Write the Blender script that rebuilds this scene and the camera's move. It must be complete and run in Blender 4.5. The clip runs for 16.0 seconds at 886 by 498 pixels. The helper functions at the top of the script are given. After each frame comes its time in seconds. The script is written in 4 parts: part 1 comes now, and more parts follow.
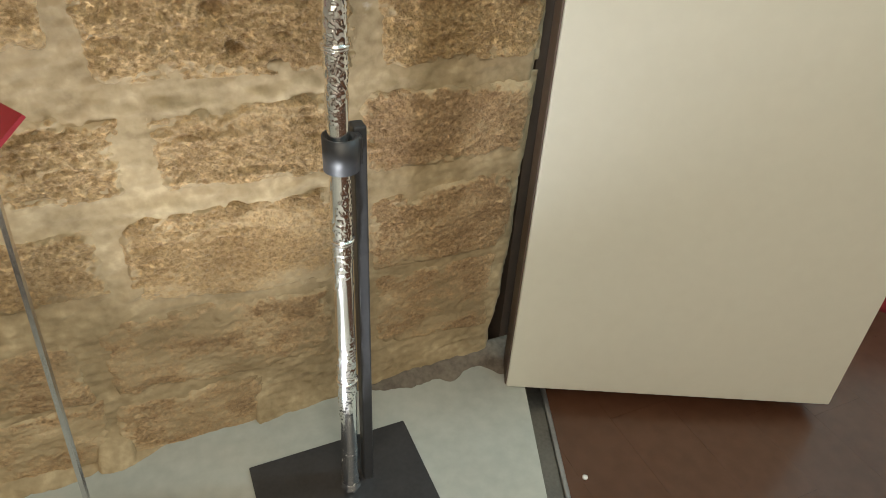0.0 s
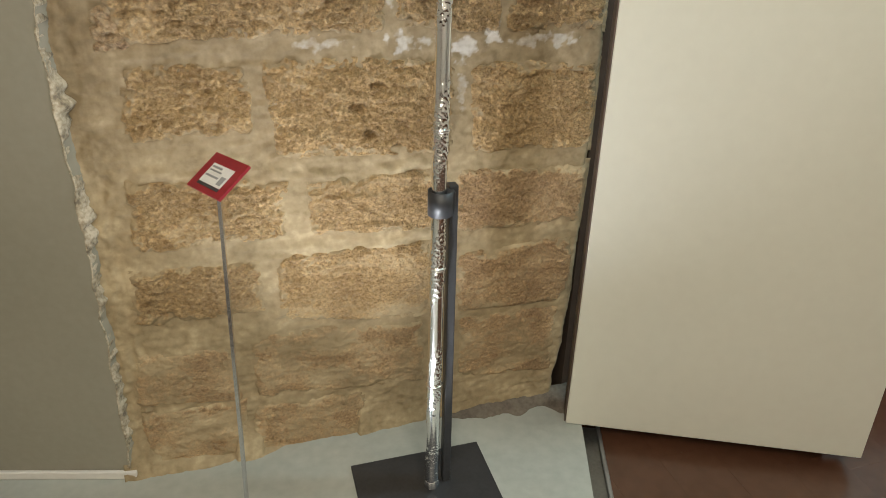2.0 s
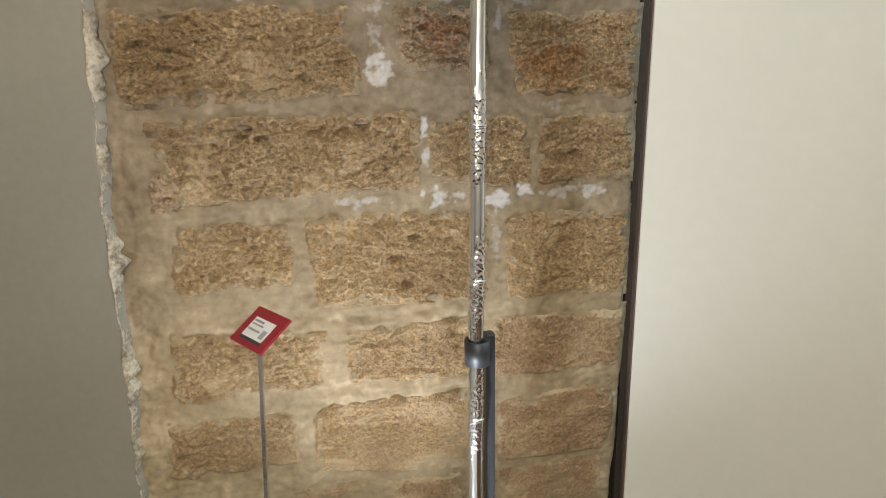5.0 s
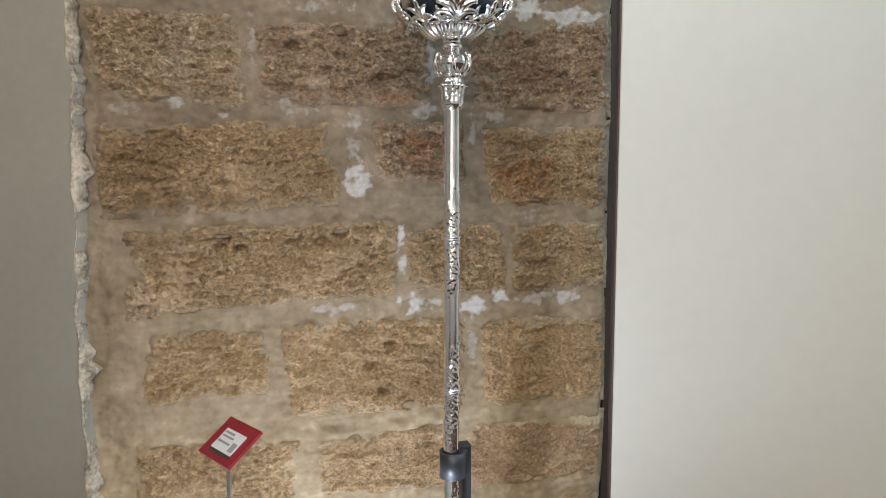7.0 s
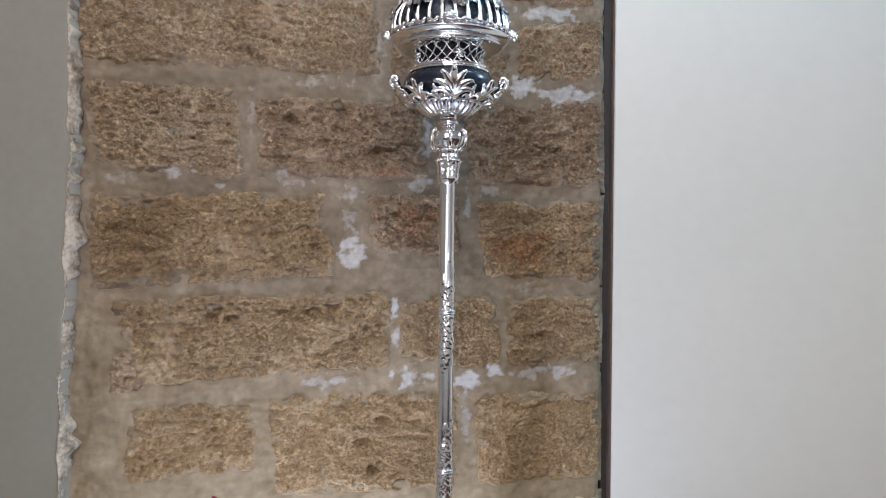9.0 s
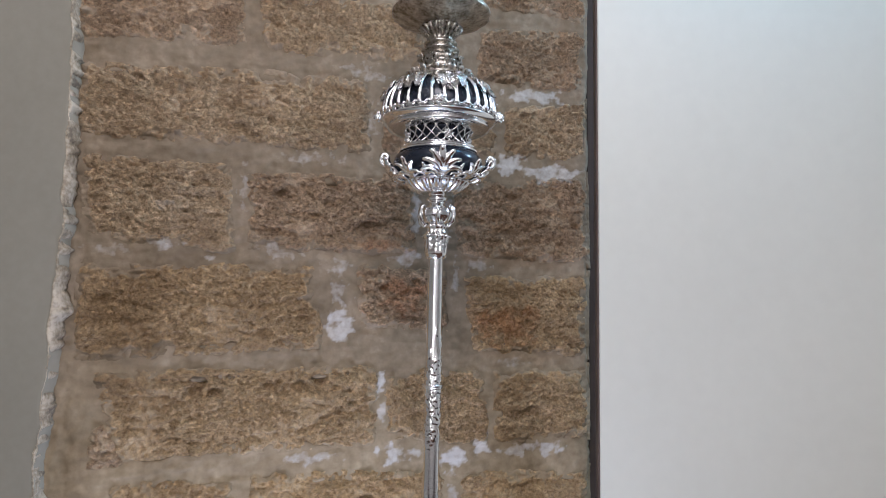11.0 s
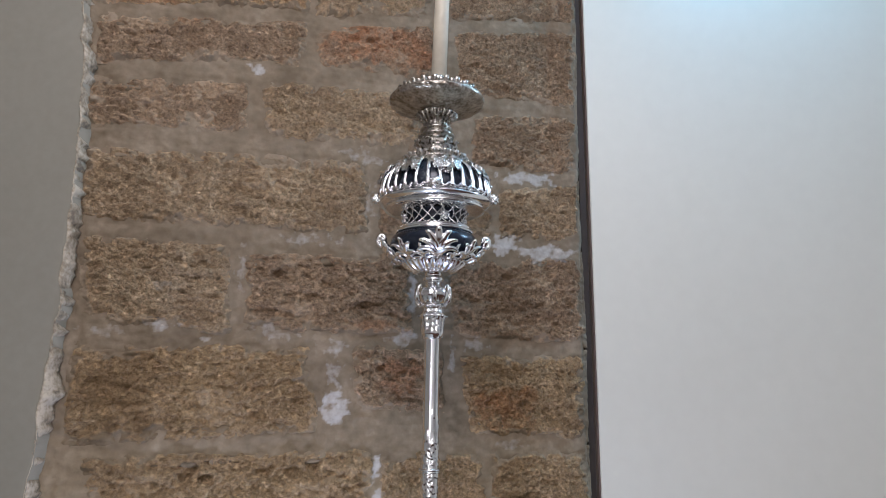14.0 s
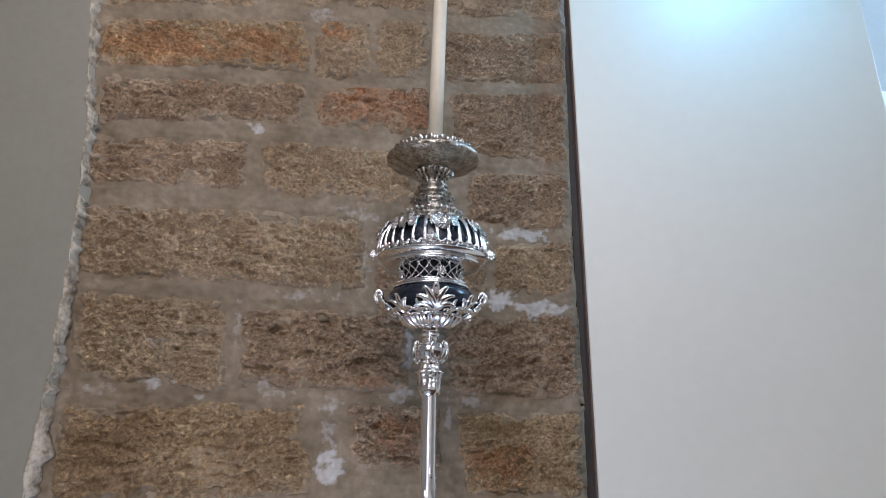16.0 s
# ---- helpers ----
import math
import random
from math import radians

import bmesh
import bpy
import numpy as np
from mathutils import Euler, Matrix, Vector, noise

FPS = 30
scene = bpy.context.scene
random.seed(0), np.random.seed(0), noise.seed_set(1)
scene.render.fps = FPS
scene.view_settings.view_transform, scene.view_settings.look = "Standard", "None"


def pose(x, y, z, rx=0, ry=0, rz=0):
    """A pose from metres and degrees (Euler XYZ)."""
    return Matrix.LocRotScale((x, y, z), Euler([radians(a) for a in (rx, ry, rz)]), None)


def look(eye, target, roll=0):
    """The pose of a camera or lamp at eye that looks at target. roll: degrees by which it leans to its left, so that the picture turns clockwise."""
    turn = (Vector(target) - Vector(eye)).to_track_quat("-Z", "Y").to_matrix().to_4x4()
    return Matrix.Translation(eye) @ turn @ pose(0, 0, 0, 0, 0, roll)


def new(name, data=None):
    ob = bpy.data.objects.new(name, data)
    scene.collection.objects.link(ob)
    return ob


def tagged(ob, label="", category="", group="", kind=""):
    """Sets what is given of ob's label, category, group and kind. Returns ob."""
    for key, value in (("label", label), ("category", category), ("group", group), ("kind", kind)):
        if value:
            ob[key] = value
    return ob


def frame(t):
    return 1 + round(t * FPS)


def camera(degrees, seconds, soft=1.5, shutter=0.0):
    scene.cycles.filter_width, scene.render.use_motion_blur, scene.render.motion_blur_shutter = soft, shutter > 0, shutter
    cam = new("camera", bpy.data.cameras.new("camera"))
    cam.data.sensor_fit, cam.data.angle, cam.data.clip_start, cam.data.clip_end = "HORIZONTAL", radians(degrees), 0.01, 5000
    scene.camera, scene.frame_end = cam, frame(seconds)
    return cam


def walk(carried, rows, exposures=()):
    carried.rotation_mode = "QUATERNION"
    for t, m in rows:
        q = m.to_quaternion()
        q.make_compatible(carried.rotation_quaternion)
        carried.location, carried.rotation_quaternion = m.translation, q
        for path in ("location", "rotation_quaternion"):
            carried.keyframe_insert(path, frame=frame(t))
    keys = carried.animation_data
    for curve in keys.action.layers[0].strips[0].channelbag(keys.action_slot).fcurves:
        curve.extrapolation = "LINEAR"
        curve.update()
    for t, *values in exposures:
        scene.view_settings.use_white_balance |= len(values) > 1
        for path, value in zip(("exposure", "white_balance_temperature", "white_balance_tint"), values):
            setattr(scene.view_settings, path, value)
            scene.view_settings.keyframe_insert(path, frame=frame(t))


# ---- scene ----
cam = camera(67.1, 16.0, 0.9)
PATH = [
    (0, (0.09, -0.045, 1.358), (0.787, 1.411, 0.178), 3.5),
    (0.5, (0.029, -0.157, 1.383), (0.676, 1.358, 0.249), 3.3),
    (1, (-0.087, -0.324, 1.403), (0.6, 1.216, 0.327), 4.5),
    (1.5, (-0.09, -0.418, 1.425), (0.547, 1.209, 0.451), 3.3),
    (2, (-0.051, -0.468, 1.441), (0.46, 1.243, 0.54), 1.1),
    (2.5, (-0.041, -0.464, 1.449), (0.318, 1.307, 0.592), -0.3),
    (3, (-0.036, -0.462, 1.457), (0.232, 1.349, 0.651), -1.3),
    (3.5, (-0.042, -0.457, 1.464), (0.22, 1.374, 0.702), -1.7),
    (4, (-0.046, -0.458, 1.466), (0.263, 1.386, 0.757), -1.5),
    (4.5, (-0.044, -0.463, 1.471), (0.327, 1.396, 0.833), -1.1),
    (5, (-0.052, -0.47, 1.477), (0.392, 1.407, 0.95), -1.0),
    (5.2, (-0.053, -0.477, 1.478), (0.401, 1.411, 0.999), -1.0),
    (7.3, (-0.038, -0.486, 1.514), (0.487, 1.432, 1.296), -0.4),
    (7.5, (-0.046, -0.481, 1.509), (0.488, 1.437, 1.318), -0.3),
    (8, (-0.038, -0.474, 1.514), (0.494, 1.449, 1.37), -0.1),
    (8.5, (-0.036, -0.471, 1.518), (0.495, 1.455, 1.414), 0.0),
    (9, (-0.036, -0.474, 1.522), (0.496, 1.453, 1.472), 0.2),
    (9.5, (-0.038, -0.478, 1.522), (0.508, 1.446, 1.528), 0.5),
    (10, (-0.037, -0.48, 1.523), (0.517, 1.441, 1.592), 0.6),
    (12.3, (-0.041, -0.499, 1.532), (0.532, 1.399, 1.8), 0.9),
    (12.5, (-0.04, -0.496, 1.526), (0.534, 1.398, 1.813), 0.9),
    (13, (-0.04, -0.495, 1.527), (0.533, 1.394, 1.848), 0.7),
    (13.5, (-0.041, -0.494, 1.529), (0.528, 1.39, 1.885), 0.5),
    (14, (-0.043, -0.498, 1.527), (0.52, 1.379, 1.926), 0.4),
    (14.5, (-0.042, -0.5, 1.526), (0.516, 1.373, 1.955), -0.1),
    (15, (-0.049, -0.502, 1.525), (0.511, 1.36, 1.994), -0.0),
    (15.5, (-0.048, -0.504, 1.526), (0.521, 1.344, 2.037), 0.0),
    (16, (-0.055, -0.505, 1.526), (0.518, 1.328, 2.085), 0.1),
]
EXPOSE = [(0.0, -0.28, 6550, 10), (2.0, -0.30, 6480, 10), (3.5, -0.28, 6350, 11), (5.0, -0.20, 6080, 13), (7.5, -0.34, 5550, 17), (9.0, -0.38, 5300, 21), (12.5, -0.55, 5300, 22), (16.0, -0.66, 5250, 22)]
walk(cam, [(t, look(eye, target, roll)) for t, eye, target, roll in PATH], EXPOSE)

# ---- light ----
world = bpy.data.worlds.new("world")
world.use_nodes = True
world.node_tree.nodes["Background"].inputs[0].default_value = (0.9, 0.93, 1.0, 1)
world.node_tree.nodes["Background"].inputs[1].default_value = 0.02
scene.world = world


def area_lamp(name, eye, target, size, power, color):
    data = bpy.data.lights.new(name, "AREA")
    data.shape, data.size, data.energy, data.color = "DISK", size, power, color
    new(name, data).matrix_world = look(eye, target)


def spot_lamp(name, eye, target, power, color, angle, blend, radius):
    data = bpy.data.lights.new(name, "SPOT")
    data.energy, data.color, data.spot_size, data.spot_blend, data.shadow_soft_size = power, color, radians(angle), blend, radius
    new(name, data).matrix_world = look(eye, target)


WARM = (1.0, 0.90, 0.735)
area_lamp("ceiling_lamp_room", (-0.15, -1.2, 3.1), (0.45, 1.0, 0.8), 1.6, 47, WARM)
# added fill: brightens the wall across the room for the silver's reflections
area_lamp("ceiling_lamp_back", (0.2, -1.8, 3.2), (0.2, -3.0, 1.2), 0.8, 110, WARM)
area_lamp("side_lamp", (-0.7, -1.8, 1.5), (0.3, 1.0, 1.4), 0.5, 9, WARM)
# fill with no known fixture, added to lift the upper stone courses
area_lamp("ceiling_lamp_near", (-0.15, -0.3, 3.2), (-0.05, 1.1, 2.3), 0.9, 25, WARM)
spot_lamp("panel_wash", (1.07, 0.36, 3.12), (1.14, 0.92, 2.5), 30, (0.27, 0.76, 1.0), 120, 1.0, 0.10)
spot_lamp("floor_spot", (0.075, 0.60, 0.112), (0.31, 0.88, 1.7), 66, (0.90, 0.94, 1.0), 116, 1.0, 0.02)
area_lamp("far_lamp", (2.6, 0.3, 3.1), (2.5, 1.75, 2.3), 0.5, 75, (0.62, 0.90, 1.0))


# ---- materials ----
def material(name, stops, scale=8.0, fine=60.0, rough=0.6, metal=0.0, bump=0.2, depth=0.004, vary=0.0, rough_var=0.1):
    """Two-scale noise through a colour ramp, grain and fine relief."""
    m = bpy.data.materials.new(name)
    m.use_nodes = True
    nt = m.node_tree
    n, ln = nt.nodes, nt.links
    bsdf = n["Principled BSDF"]
    bsdf.inputs["Metallic"].default_value = metal
    co = n.new("ShaderNodeTexCoord")
    big, small = n.new("ShaderNodeTexNoise"), n.new("ShaderNodeTexNoise")
    for tex, s, d in ((big, scale, 4.0), (small, fine, 6.0)):
        tex.inputs["Scale"].default_value, tex.inputs["Detail"].default_value = s, d
        ln.new(co.outputs["Object"], tex.inputs["Vector"])
    mix = n.new("ShaderNodeMath")
    mix.operation = "MULTIPLY_ADD"
    ln.new(small.outputs[0], mix.inputs[0])
    mix.inputs[1].default_value = 0.45
    half = n.new("ShaderNodeMath")
    half.operation = "MULTIPLY"
    half.inputs[1].default_value = 0.55
    ln.new(big.outputs[0], half.inputs[0])
    ln.new(half.outputs[0], mix.inputs[2])
    last = mix
    if vary:
        info = n.new("ShaderNodeObjectInfo")
        shift = n.new("ShaderNodeMath")
        shift.operation = "MULTIPLY_ADD"
        ln.new(info.outputs["Random"], shift.inputs[0])
        shift.inputs[1].default_value = vary
        ln.new(mix.outputs[0], shift.inputs[2])
        last = n.new("ShaderNodeMath")
        last.operation = "SUBTRACT"
        ln.new(shift.outputs[0], last.inputs[0])
        last.inputs[1].default_value = vary / 2
    ramp = n.new("ShaderNodeValToRGB")
    els = ramp.color_ramp.elements
    while len(els) < len(stops):
        els.new(0.5)
    for e, (p, c) in zip(els, stops):
        e.position, e.color = p, (*c, 1)
    ln.new(last.outputs[0], ramp.inputs[0])
    ln.new(ramp.outputs[0], bsdf.inputs["Base Color"])
    rr = n.new("ShaderNodeMapRange")
    rr.inputs["To Min"].default_value, rr.inputs["To Max"].default_value = max(0.02, rough - rough_var), min(1.0, rough + rough_var)
    ln.new(small.outputs[0], rr.inputs["Value"])
    ln.new(rr.outputs[0], bsdf.inputs["Roughness"])
    if bump:
        b = n.new("ShaderNodeBump")
        b.inputs["Strength"].default_value, b.inputs["Distance"].default_value = bump, depth
        ln.new(mix.outputs[0], b.inputs["Height"])
        ln.new(b.outputs[0], bsdf.inputs["Normal"])
    return m


MORTAR_STOPS = [(0.36, (0.205, 0.168, 0.112)), (0.45, (0.258, 0.216, 0.150)), (0.55, (0.312, 0.265, 0.190)), (0.64, (0.39, 0.338, 0.252))]


def ochre_foot(m, tone):
    """Tints mortar by height: paler and more ochre low down, darker higher up; returns the tinted colour socket."""
    nt = m.node_tree
    n, ln = nt.nodes, nt.links
    co = next(x for x in n if x.bl_idname == "ShaderNodeTexCoord")
    axes = n.new("ShaderNodeSeparateXYZ")
    ln.new(co.outputs["Object"], axes.inputs[0])
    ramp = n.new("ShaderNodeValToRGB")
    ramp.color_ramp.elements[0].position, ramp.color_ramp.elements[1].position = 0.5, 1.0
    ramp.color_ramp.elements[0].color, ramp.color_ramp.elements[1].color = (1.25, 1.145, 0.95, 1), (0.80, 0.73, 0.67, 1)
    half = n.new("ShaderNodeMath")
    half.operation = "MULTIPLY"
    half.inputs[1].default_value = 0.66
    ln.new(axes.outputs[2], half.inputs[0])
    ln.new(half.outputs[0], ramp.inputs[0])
    mix = n.new("ShaderNodeMix")
    mix.data_type, mix.blend_type = "RGBA", "MULTIPLY"
    mix.inputs[0].default_value = 1.0
    ln.new(tone, mix.inputs[6])
    ln.new(ramp.outputs[0], mix.inputs[7])
    return mix.outputs[2]


def add_lime(m, tone):
    """White lime where the mesh says so, broken up by grain; returns the last colour socket."""
    nt = m.node_tree
    n, ln = nt.nodes, nt.links
    co = next(x for x in n if x.bl_idname == "ShaderNodeTexCoord")
    att = n.new("ShaderNodeAttribute")
    att.attribute_name = "lime"
    grain = n.new("ShaderNodeTexNoise")
    grain.inputs["Scale"].default_value, grain.inputs["Detail"].default_value = 75, 6
    ln.new(co.outputs["Object"], grain.inputs["Vector"])
    add = n.new("ShaderNodeMath")
    add.operation = "ADD"
    ln.new(att.outputs["Fac"], add.inputs[0])
    ln.new(grain.outputs[0], add.inputs[1])
    cut = n.new("ShaderNodeMapRange")
    cut.inputs["From Min"].default_value, cut.inputs["From Max"].default_value, cut.inputs["To Max"].default_value = 0.74, 1.50, 0.80
    ln.new(add.outputs[0], cut.inputs["Value"])
    mix = n.new("ShaderNodeMix")
    mix.data_type = "RGBA"
    ln.new(cut.outputs[0], mix.inputs[0])
    ln.new(tone, mix.inputs[6])
    mix.inputs[7].default_value = (0.62, 0.60, 0.57, 1)
    ln.new(mix.outputs[2], n["Principled BSDF"].inputs["Base Color"])


def stone_material(name, dark, mid, light, crisp=0.0):
    """Shelly, gritty sandstone: grains, soft beds, eroded spots with painted pit shade, rust, and mortar smeared over
    its margins.
    """
    m = material(name, [(0.36, dark), (0.50, mid), (0.64, light)], 9.0, 120.0, 0.92, 0, 0, 0, 0.05, 0.06)
    nt = m.node_tree
    n, ln = nt.nodes, nt.links
    bsdf = n["Principled BSDF"]
    ramp = next(x for x in n if x.bl_idname == "ShaderNodeValToRGB")
    co = next(x for x in n if x.bl_idname == "ShaderNodeTexCoord")

    def tex(scale, detail, rough_=0.6, stretch=1.0):
        map_ = n.new("ShaderNodeMapping")
        map_.inputs["Scale"].default_value = (1.0, 1.0, stretch)
        ln.new(co.outputs["Object"], map_.inputs["Vector"])
        t = n.new("ShaderNodeTexNoise")
        t.inputs["Scale"].default_value, t.inputs["Detail"].default_value, t.inputs["Roughness"].default_value = scale, detail, rough_
        ln.new(map_.outputs[0], t.inputs["Vector"])
        return t

    def ranged(value, a, b, lo, hi):
        r = n.new("ShaderNodeMapRange")
        for key, v in (("From Min", a), ("From Max", b), ("To Min", lo), ("To Max", hi)):
            r.inputs[key].default_value = v
        ln.new(value, r.inputs["Value"])
        return r.outputs[0]

    def multiply(colour, other):
        mix = n.new("ShaderNodeMix")
        mix.data_type, mix.blend_type = "RGBA", "MULTIPLY"
        mix.inputs[0].default_value = 1.0
        ln.new(colour, mix.inputs[6])
        ln.new(other, mix.inputs[7])
        return mix.outputs[2]

    def two(value, a, b, low, high):
        r = n.new("ShaderNodeValToRGB")
        r.color_ramp.elements[0].position, r.color_ramp.elements[1].position = a, b
        r.color_ramp.elements[0].color, r.color_ramp.elements[1].color = (*low, 1), (*high, 1)
        ln.new(value, r.inputs[0])
        return r.outputs[0]

    def over(colour, paint, amount):
        mix = n.new("ShaderNodeMix")
        mix.data_type = "RGBA"
        ln.new(amount, mix.inputs[0])
        ln.new(colour, mix.inputs[6])
        if isinstance(paint, tuple):
            mix.inputs[7].default_value = (*paint, 1)
        else:
            ln.new(paint, mix.inputs[7])
        return mix.outputs[2]

    drift = tex(6.0, 3)
    colour = multiply(ramp.outputs[0], two(drift.outputs[0], 0.36, 0.64, (0.94, 0.90, 0.84), (1.11, 1.08, 1.01)))
    # eroded spots between the grains, the shade in their pits painted dark
    pit = tex(105, 8, 0.70, 1.2)
    low = 0.75 - 0.25 * crisp
    colour = multiply(colour, two(pit.outputs[0], 0.36, 0.52, (low, low * 0.90, low * 0.80), (1.12, 1.10, 1.08)))
    # grains, some of them pale shell
    crumb = n.new("ShaderNodeTexVoronoi")
    crumb.inputs["Scale"].default_value = 190
    ln.new(co.outputs["Object"], crumb.inputs["Vector"])
    cell = n.new("ShaderNodeSeparateColor")
    ln.new(crumb.outputs["Color"], cell.inputs[0])
    colour = multiply(colour, ranged(cell.outputs[0], 0.0, 1.0, 0.91 - 0.12 * crisp, 1.10 + 0.14 * crisp))
    colour = over(colour, (0.66, 0.56, 0.42), ranged(cell.outputs[1], 0.86, 0.98, 0.0, 0.16))
    rust = n.new("ShaderNodeAttribute")
    rust.attribute_name = "rust"
    colour = over(colour, multiply(colour, two(pit.outputs[0], 0.40, 0.60, (0.96, 0.73, 0.59), (1.08, 0.87, 0.74))), rust.outputs["Fac"])
    # mortar over the margins
    att = n.new("ShaderNodeAttribute")
    att.attribute_name = "smear"
    patch = tex(62, 7, 0.7)
    add = n.new("ShaderNodeMath")
    add.operation = "ADD"
    ln.new(att.outputs["Fac"], add.inputs[0])
    ln.new(patch.outputs[0], add.inputs[1])
    lim = ranged(add.outputs[0], 0.74, 1.16, 0.0, 0.94)
    mort = n.new("ShaderNodeValToRGB")
    els = mort.color_ramp.elements
    while len(els) < len(MORTAR_STOPS):
        els.new(0.5)
    for e, (p, c) in zip(els, MORTAR_STOPS):
        e.position, e.color = p, (*c, 1)
    ln.new(drift.outputs[0], mort.inputs[0])
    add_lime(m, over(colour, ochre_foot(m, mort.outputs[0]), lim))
    height = n.new("ShaderNodeMath")
    height.operation = "MULTIPLY_ADD"
    ln.new(crumb.outputs["Distance"], height.inputs[0])
    height.inputs[1].default_value = -0.45
    ln.new(ranged(pit.outputs[0], 0.34, 0.58, 0.0, 1.0), height.inputs[2])
    b = n.new("ShaderNodeBump")
    b.inputs["Distance"].default_value = 0.0038 + 0.0100 * crisp
    ln.new(ranged(lim, 0.0, 1.0, 1.0, 0.16), b.inputs["Strength"])
    ln.new(height.outputs[0], b.inputs["Height"])
    ln.new(b.outputs[0], bsdf.inputs["Normal"])
    return m


STONE = stone_material("ochre_sandstone", (0.430, 0.297, 0.147), (0.505, 0.360, 0.190), (0.590, 0.440, 0.254), 0.22)
STONE_BROWN = stone_material("brown_sandstone", (0.437, 0.304, 0.159), (0.522, 0.378, 0.210), (0.625, 0.471, 0.281), 0.42)
STONE_PALE = stone_material("pale_sandstone", (0.470, 0.343, 0.204), (0.558, 0.420, 0.262), (0.660, 0.520, 0.347), 0.5)
STONE_DARK = stone_material("dark_sandstone", (0.418, 0.294, 0.180), (0.512, 0.371, 0.238), (0.622, 0.472, 0.321), 0.7)
STONE_RED = stone_material("reddish_sandstone", (0.440, 0.275, 0.163), (0.534, 0.363, 0.226), (0.635, 0.462, 0.308), 0.6)
STONE_STAINED = stone_material("stained_sandstone", (0.412, 0.281, 0.160), (0.495, 0.347, 0.200), (0.590, 0.435, 0.270), 0.2)
MORTAR = material("lime_mortar", MORTAR_STOPS, 9, 48, 0.93, 0, 0.6, 0.006)
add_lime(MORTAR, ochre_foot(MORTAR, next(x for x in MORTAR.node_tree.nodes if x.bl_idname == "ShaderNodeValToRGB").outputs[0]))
DIRT = material("crumbled_dirt", [(0.35, (0.085, 0.07, 0.055)), (0.65, (0.21, 0.18, 0.145))], 16, 70, 0.95, 0, 0.5, 0.004)
PLASTER = material("painted_plaster", [(0.3, (0.255, 0.238, 0.186)), (0.7, (0.305, 0.286, 0.228))], 2.5, 50, 0.75, 0, 0.12, 0.002)
PLASTER_EDGE = material("chipped_plaster", [(0.38, (0.20, 0.165, 0.12)), (0.47, (0.37, 0.31, 0.22)), (0.6, (0.60, 0.53, 0.41))], 26, 110, 0.95, 0, 0.7, 0.005)
PANEL = material("satin_cream_paint", [(0.3, (0.64, 0.63, 0.543)), (0.7, (0.68, 0.67, 0.58))], 1.5, 30, 0.42, 0, 0.03, 0.001, 0, 0.04)
CONCRETE = material("grey_painted_floor", [(0.3, (0.33, 0.35, 0.32)), (0.65, (0.44, 0.46, 0.42))], 3, 30, 0.42, 0, 0.1, 0.002)
WOOD = material("dark_brown_floor", [(0.3, (0.062, 0.027, 0.015)), (0.6, (0.085, 0.038, 0.021))], 3, 25, 0.25, 0, 0.015, 0.001, 0.02, 0.04)
BLACK = material("black_painted_steel", [(0.3, (0.022, 0.023, 0.026)), (0.7, (0.045, 0.046, 0.05))], 12, 90, 0.45, 0, 0.1, 0.001)
STEEL = material("dull_grey_metal", [(0.3, (0.13, 0.125, 0.115)), (0.7, (0.21, 0.205, 0.19))], 12, 120, 0.4, 0.9, 0.1, 0.001)
ALUMINIUM = material("satin_aluminium", [(0.3, (0.58, 0.59, 0.61)), (0.7, (0.74, 0.75, 0.77))], 12, 150, 0.22, 1.0, 0.05, 0.001)
ALUMINIUM_DULL = material("dull_aluminium", [(0.3, (0.26, 0.26, 0.26)), (0.7, (0.36, 0.36, 0.36))], 12, 150, 0.42, 0.9, 0.05, 0.001)
SILVER = material("polished_silver", [(0.3, (0.84, 0.84, 0.83)), (0.7, (0.94, 0.94, 0.94))], 20, 130, 0.155, 1.0, 0.12, 0.0012, 0, 0.06)
SILVER_DULL = material("tarnished_silver", [(0.3, (0.33, 0.305, 0.26)), (0.7, (0.60, 0.565, 0.50))], 30, 150, 0.28, 1.0, 0.35, 0.002, 0, 0.08)
SILVER_CHASED = material("chased_silver", [(0.38, (0.23, 0.195, 0.15)), (0.52, (0.50, 0.455, 0.385)), (0.66, (0.73, 0.68, 0.60))], 45, 170, 0.33, 1.0, 0.8, 0.006, 0, 0.08)
LINER = material("midnight_blue_liner", [(0.3, (0.009, 0.012, 0.020)), (0.7, (0.016, 0.021, 0.032))], 20, 90, 0.24, 0, 0.1, 0.001)
WAX = material("ivory_wax", [(0.3, (0.60, 0.53, 0.40)), (0.7, (0.70, 0.63, 0.49))], 10, 60, 0.45, 0, 0.05, 0.001)
RED_CARD = material("dark_red_card", [(0.3, (0.22, 0.012, 0.02)), (0.7, (0.30, 0.02, 0.03))], 20, 120, 0.45, 0, 0.05, 0.001)
PAPER = material("white_paper", [(0.3, (0.66, 0.65, 0.62)), (0.7, (0.74, 0.73, 0.70))], 30, 200, 0.8, 0, 0.05, 0.001)
INK = material("black_ink", [(0.3, (0.03, 0.03, 0.03)), (0.7, (0.06, 0.06, 0.06))], 30, 200, 0.7, 0, 0, 0.001)
GREY_INK = material("grey_ink", [(0.3, (0.25, 0.25, 0.25)), (0.7, (0.34, 0.34, 0.34))], 30, 200, 0.7, 0, 0, 0.001)
RED_CLOTH = material("red_velvet", [(0.3, (0.16, 0.008, 0.014)), (0.7, (0.36, 0.03, 0.04))], 5, 90, 0.85, 0, 0.3, 0.003)
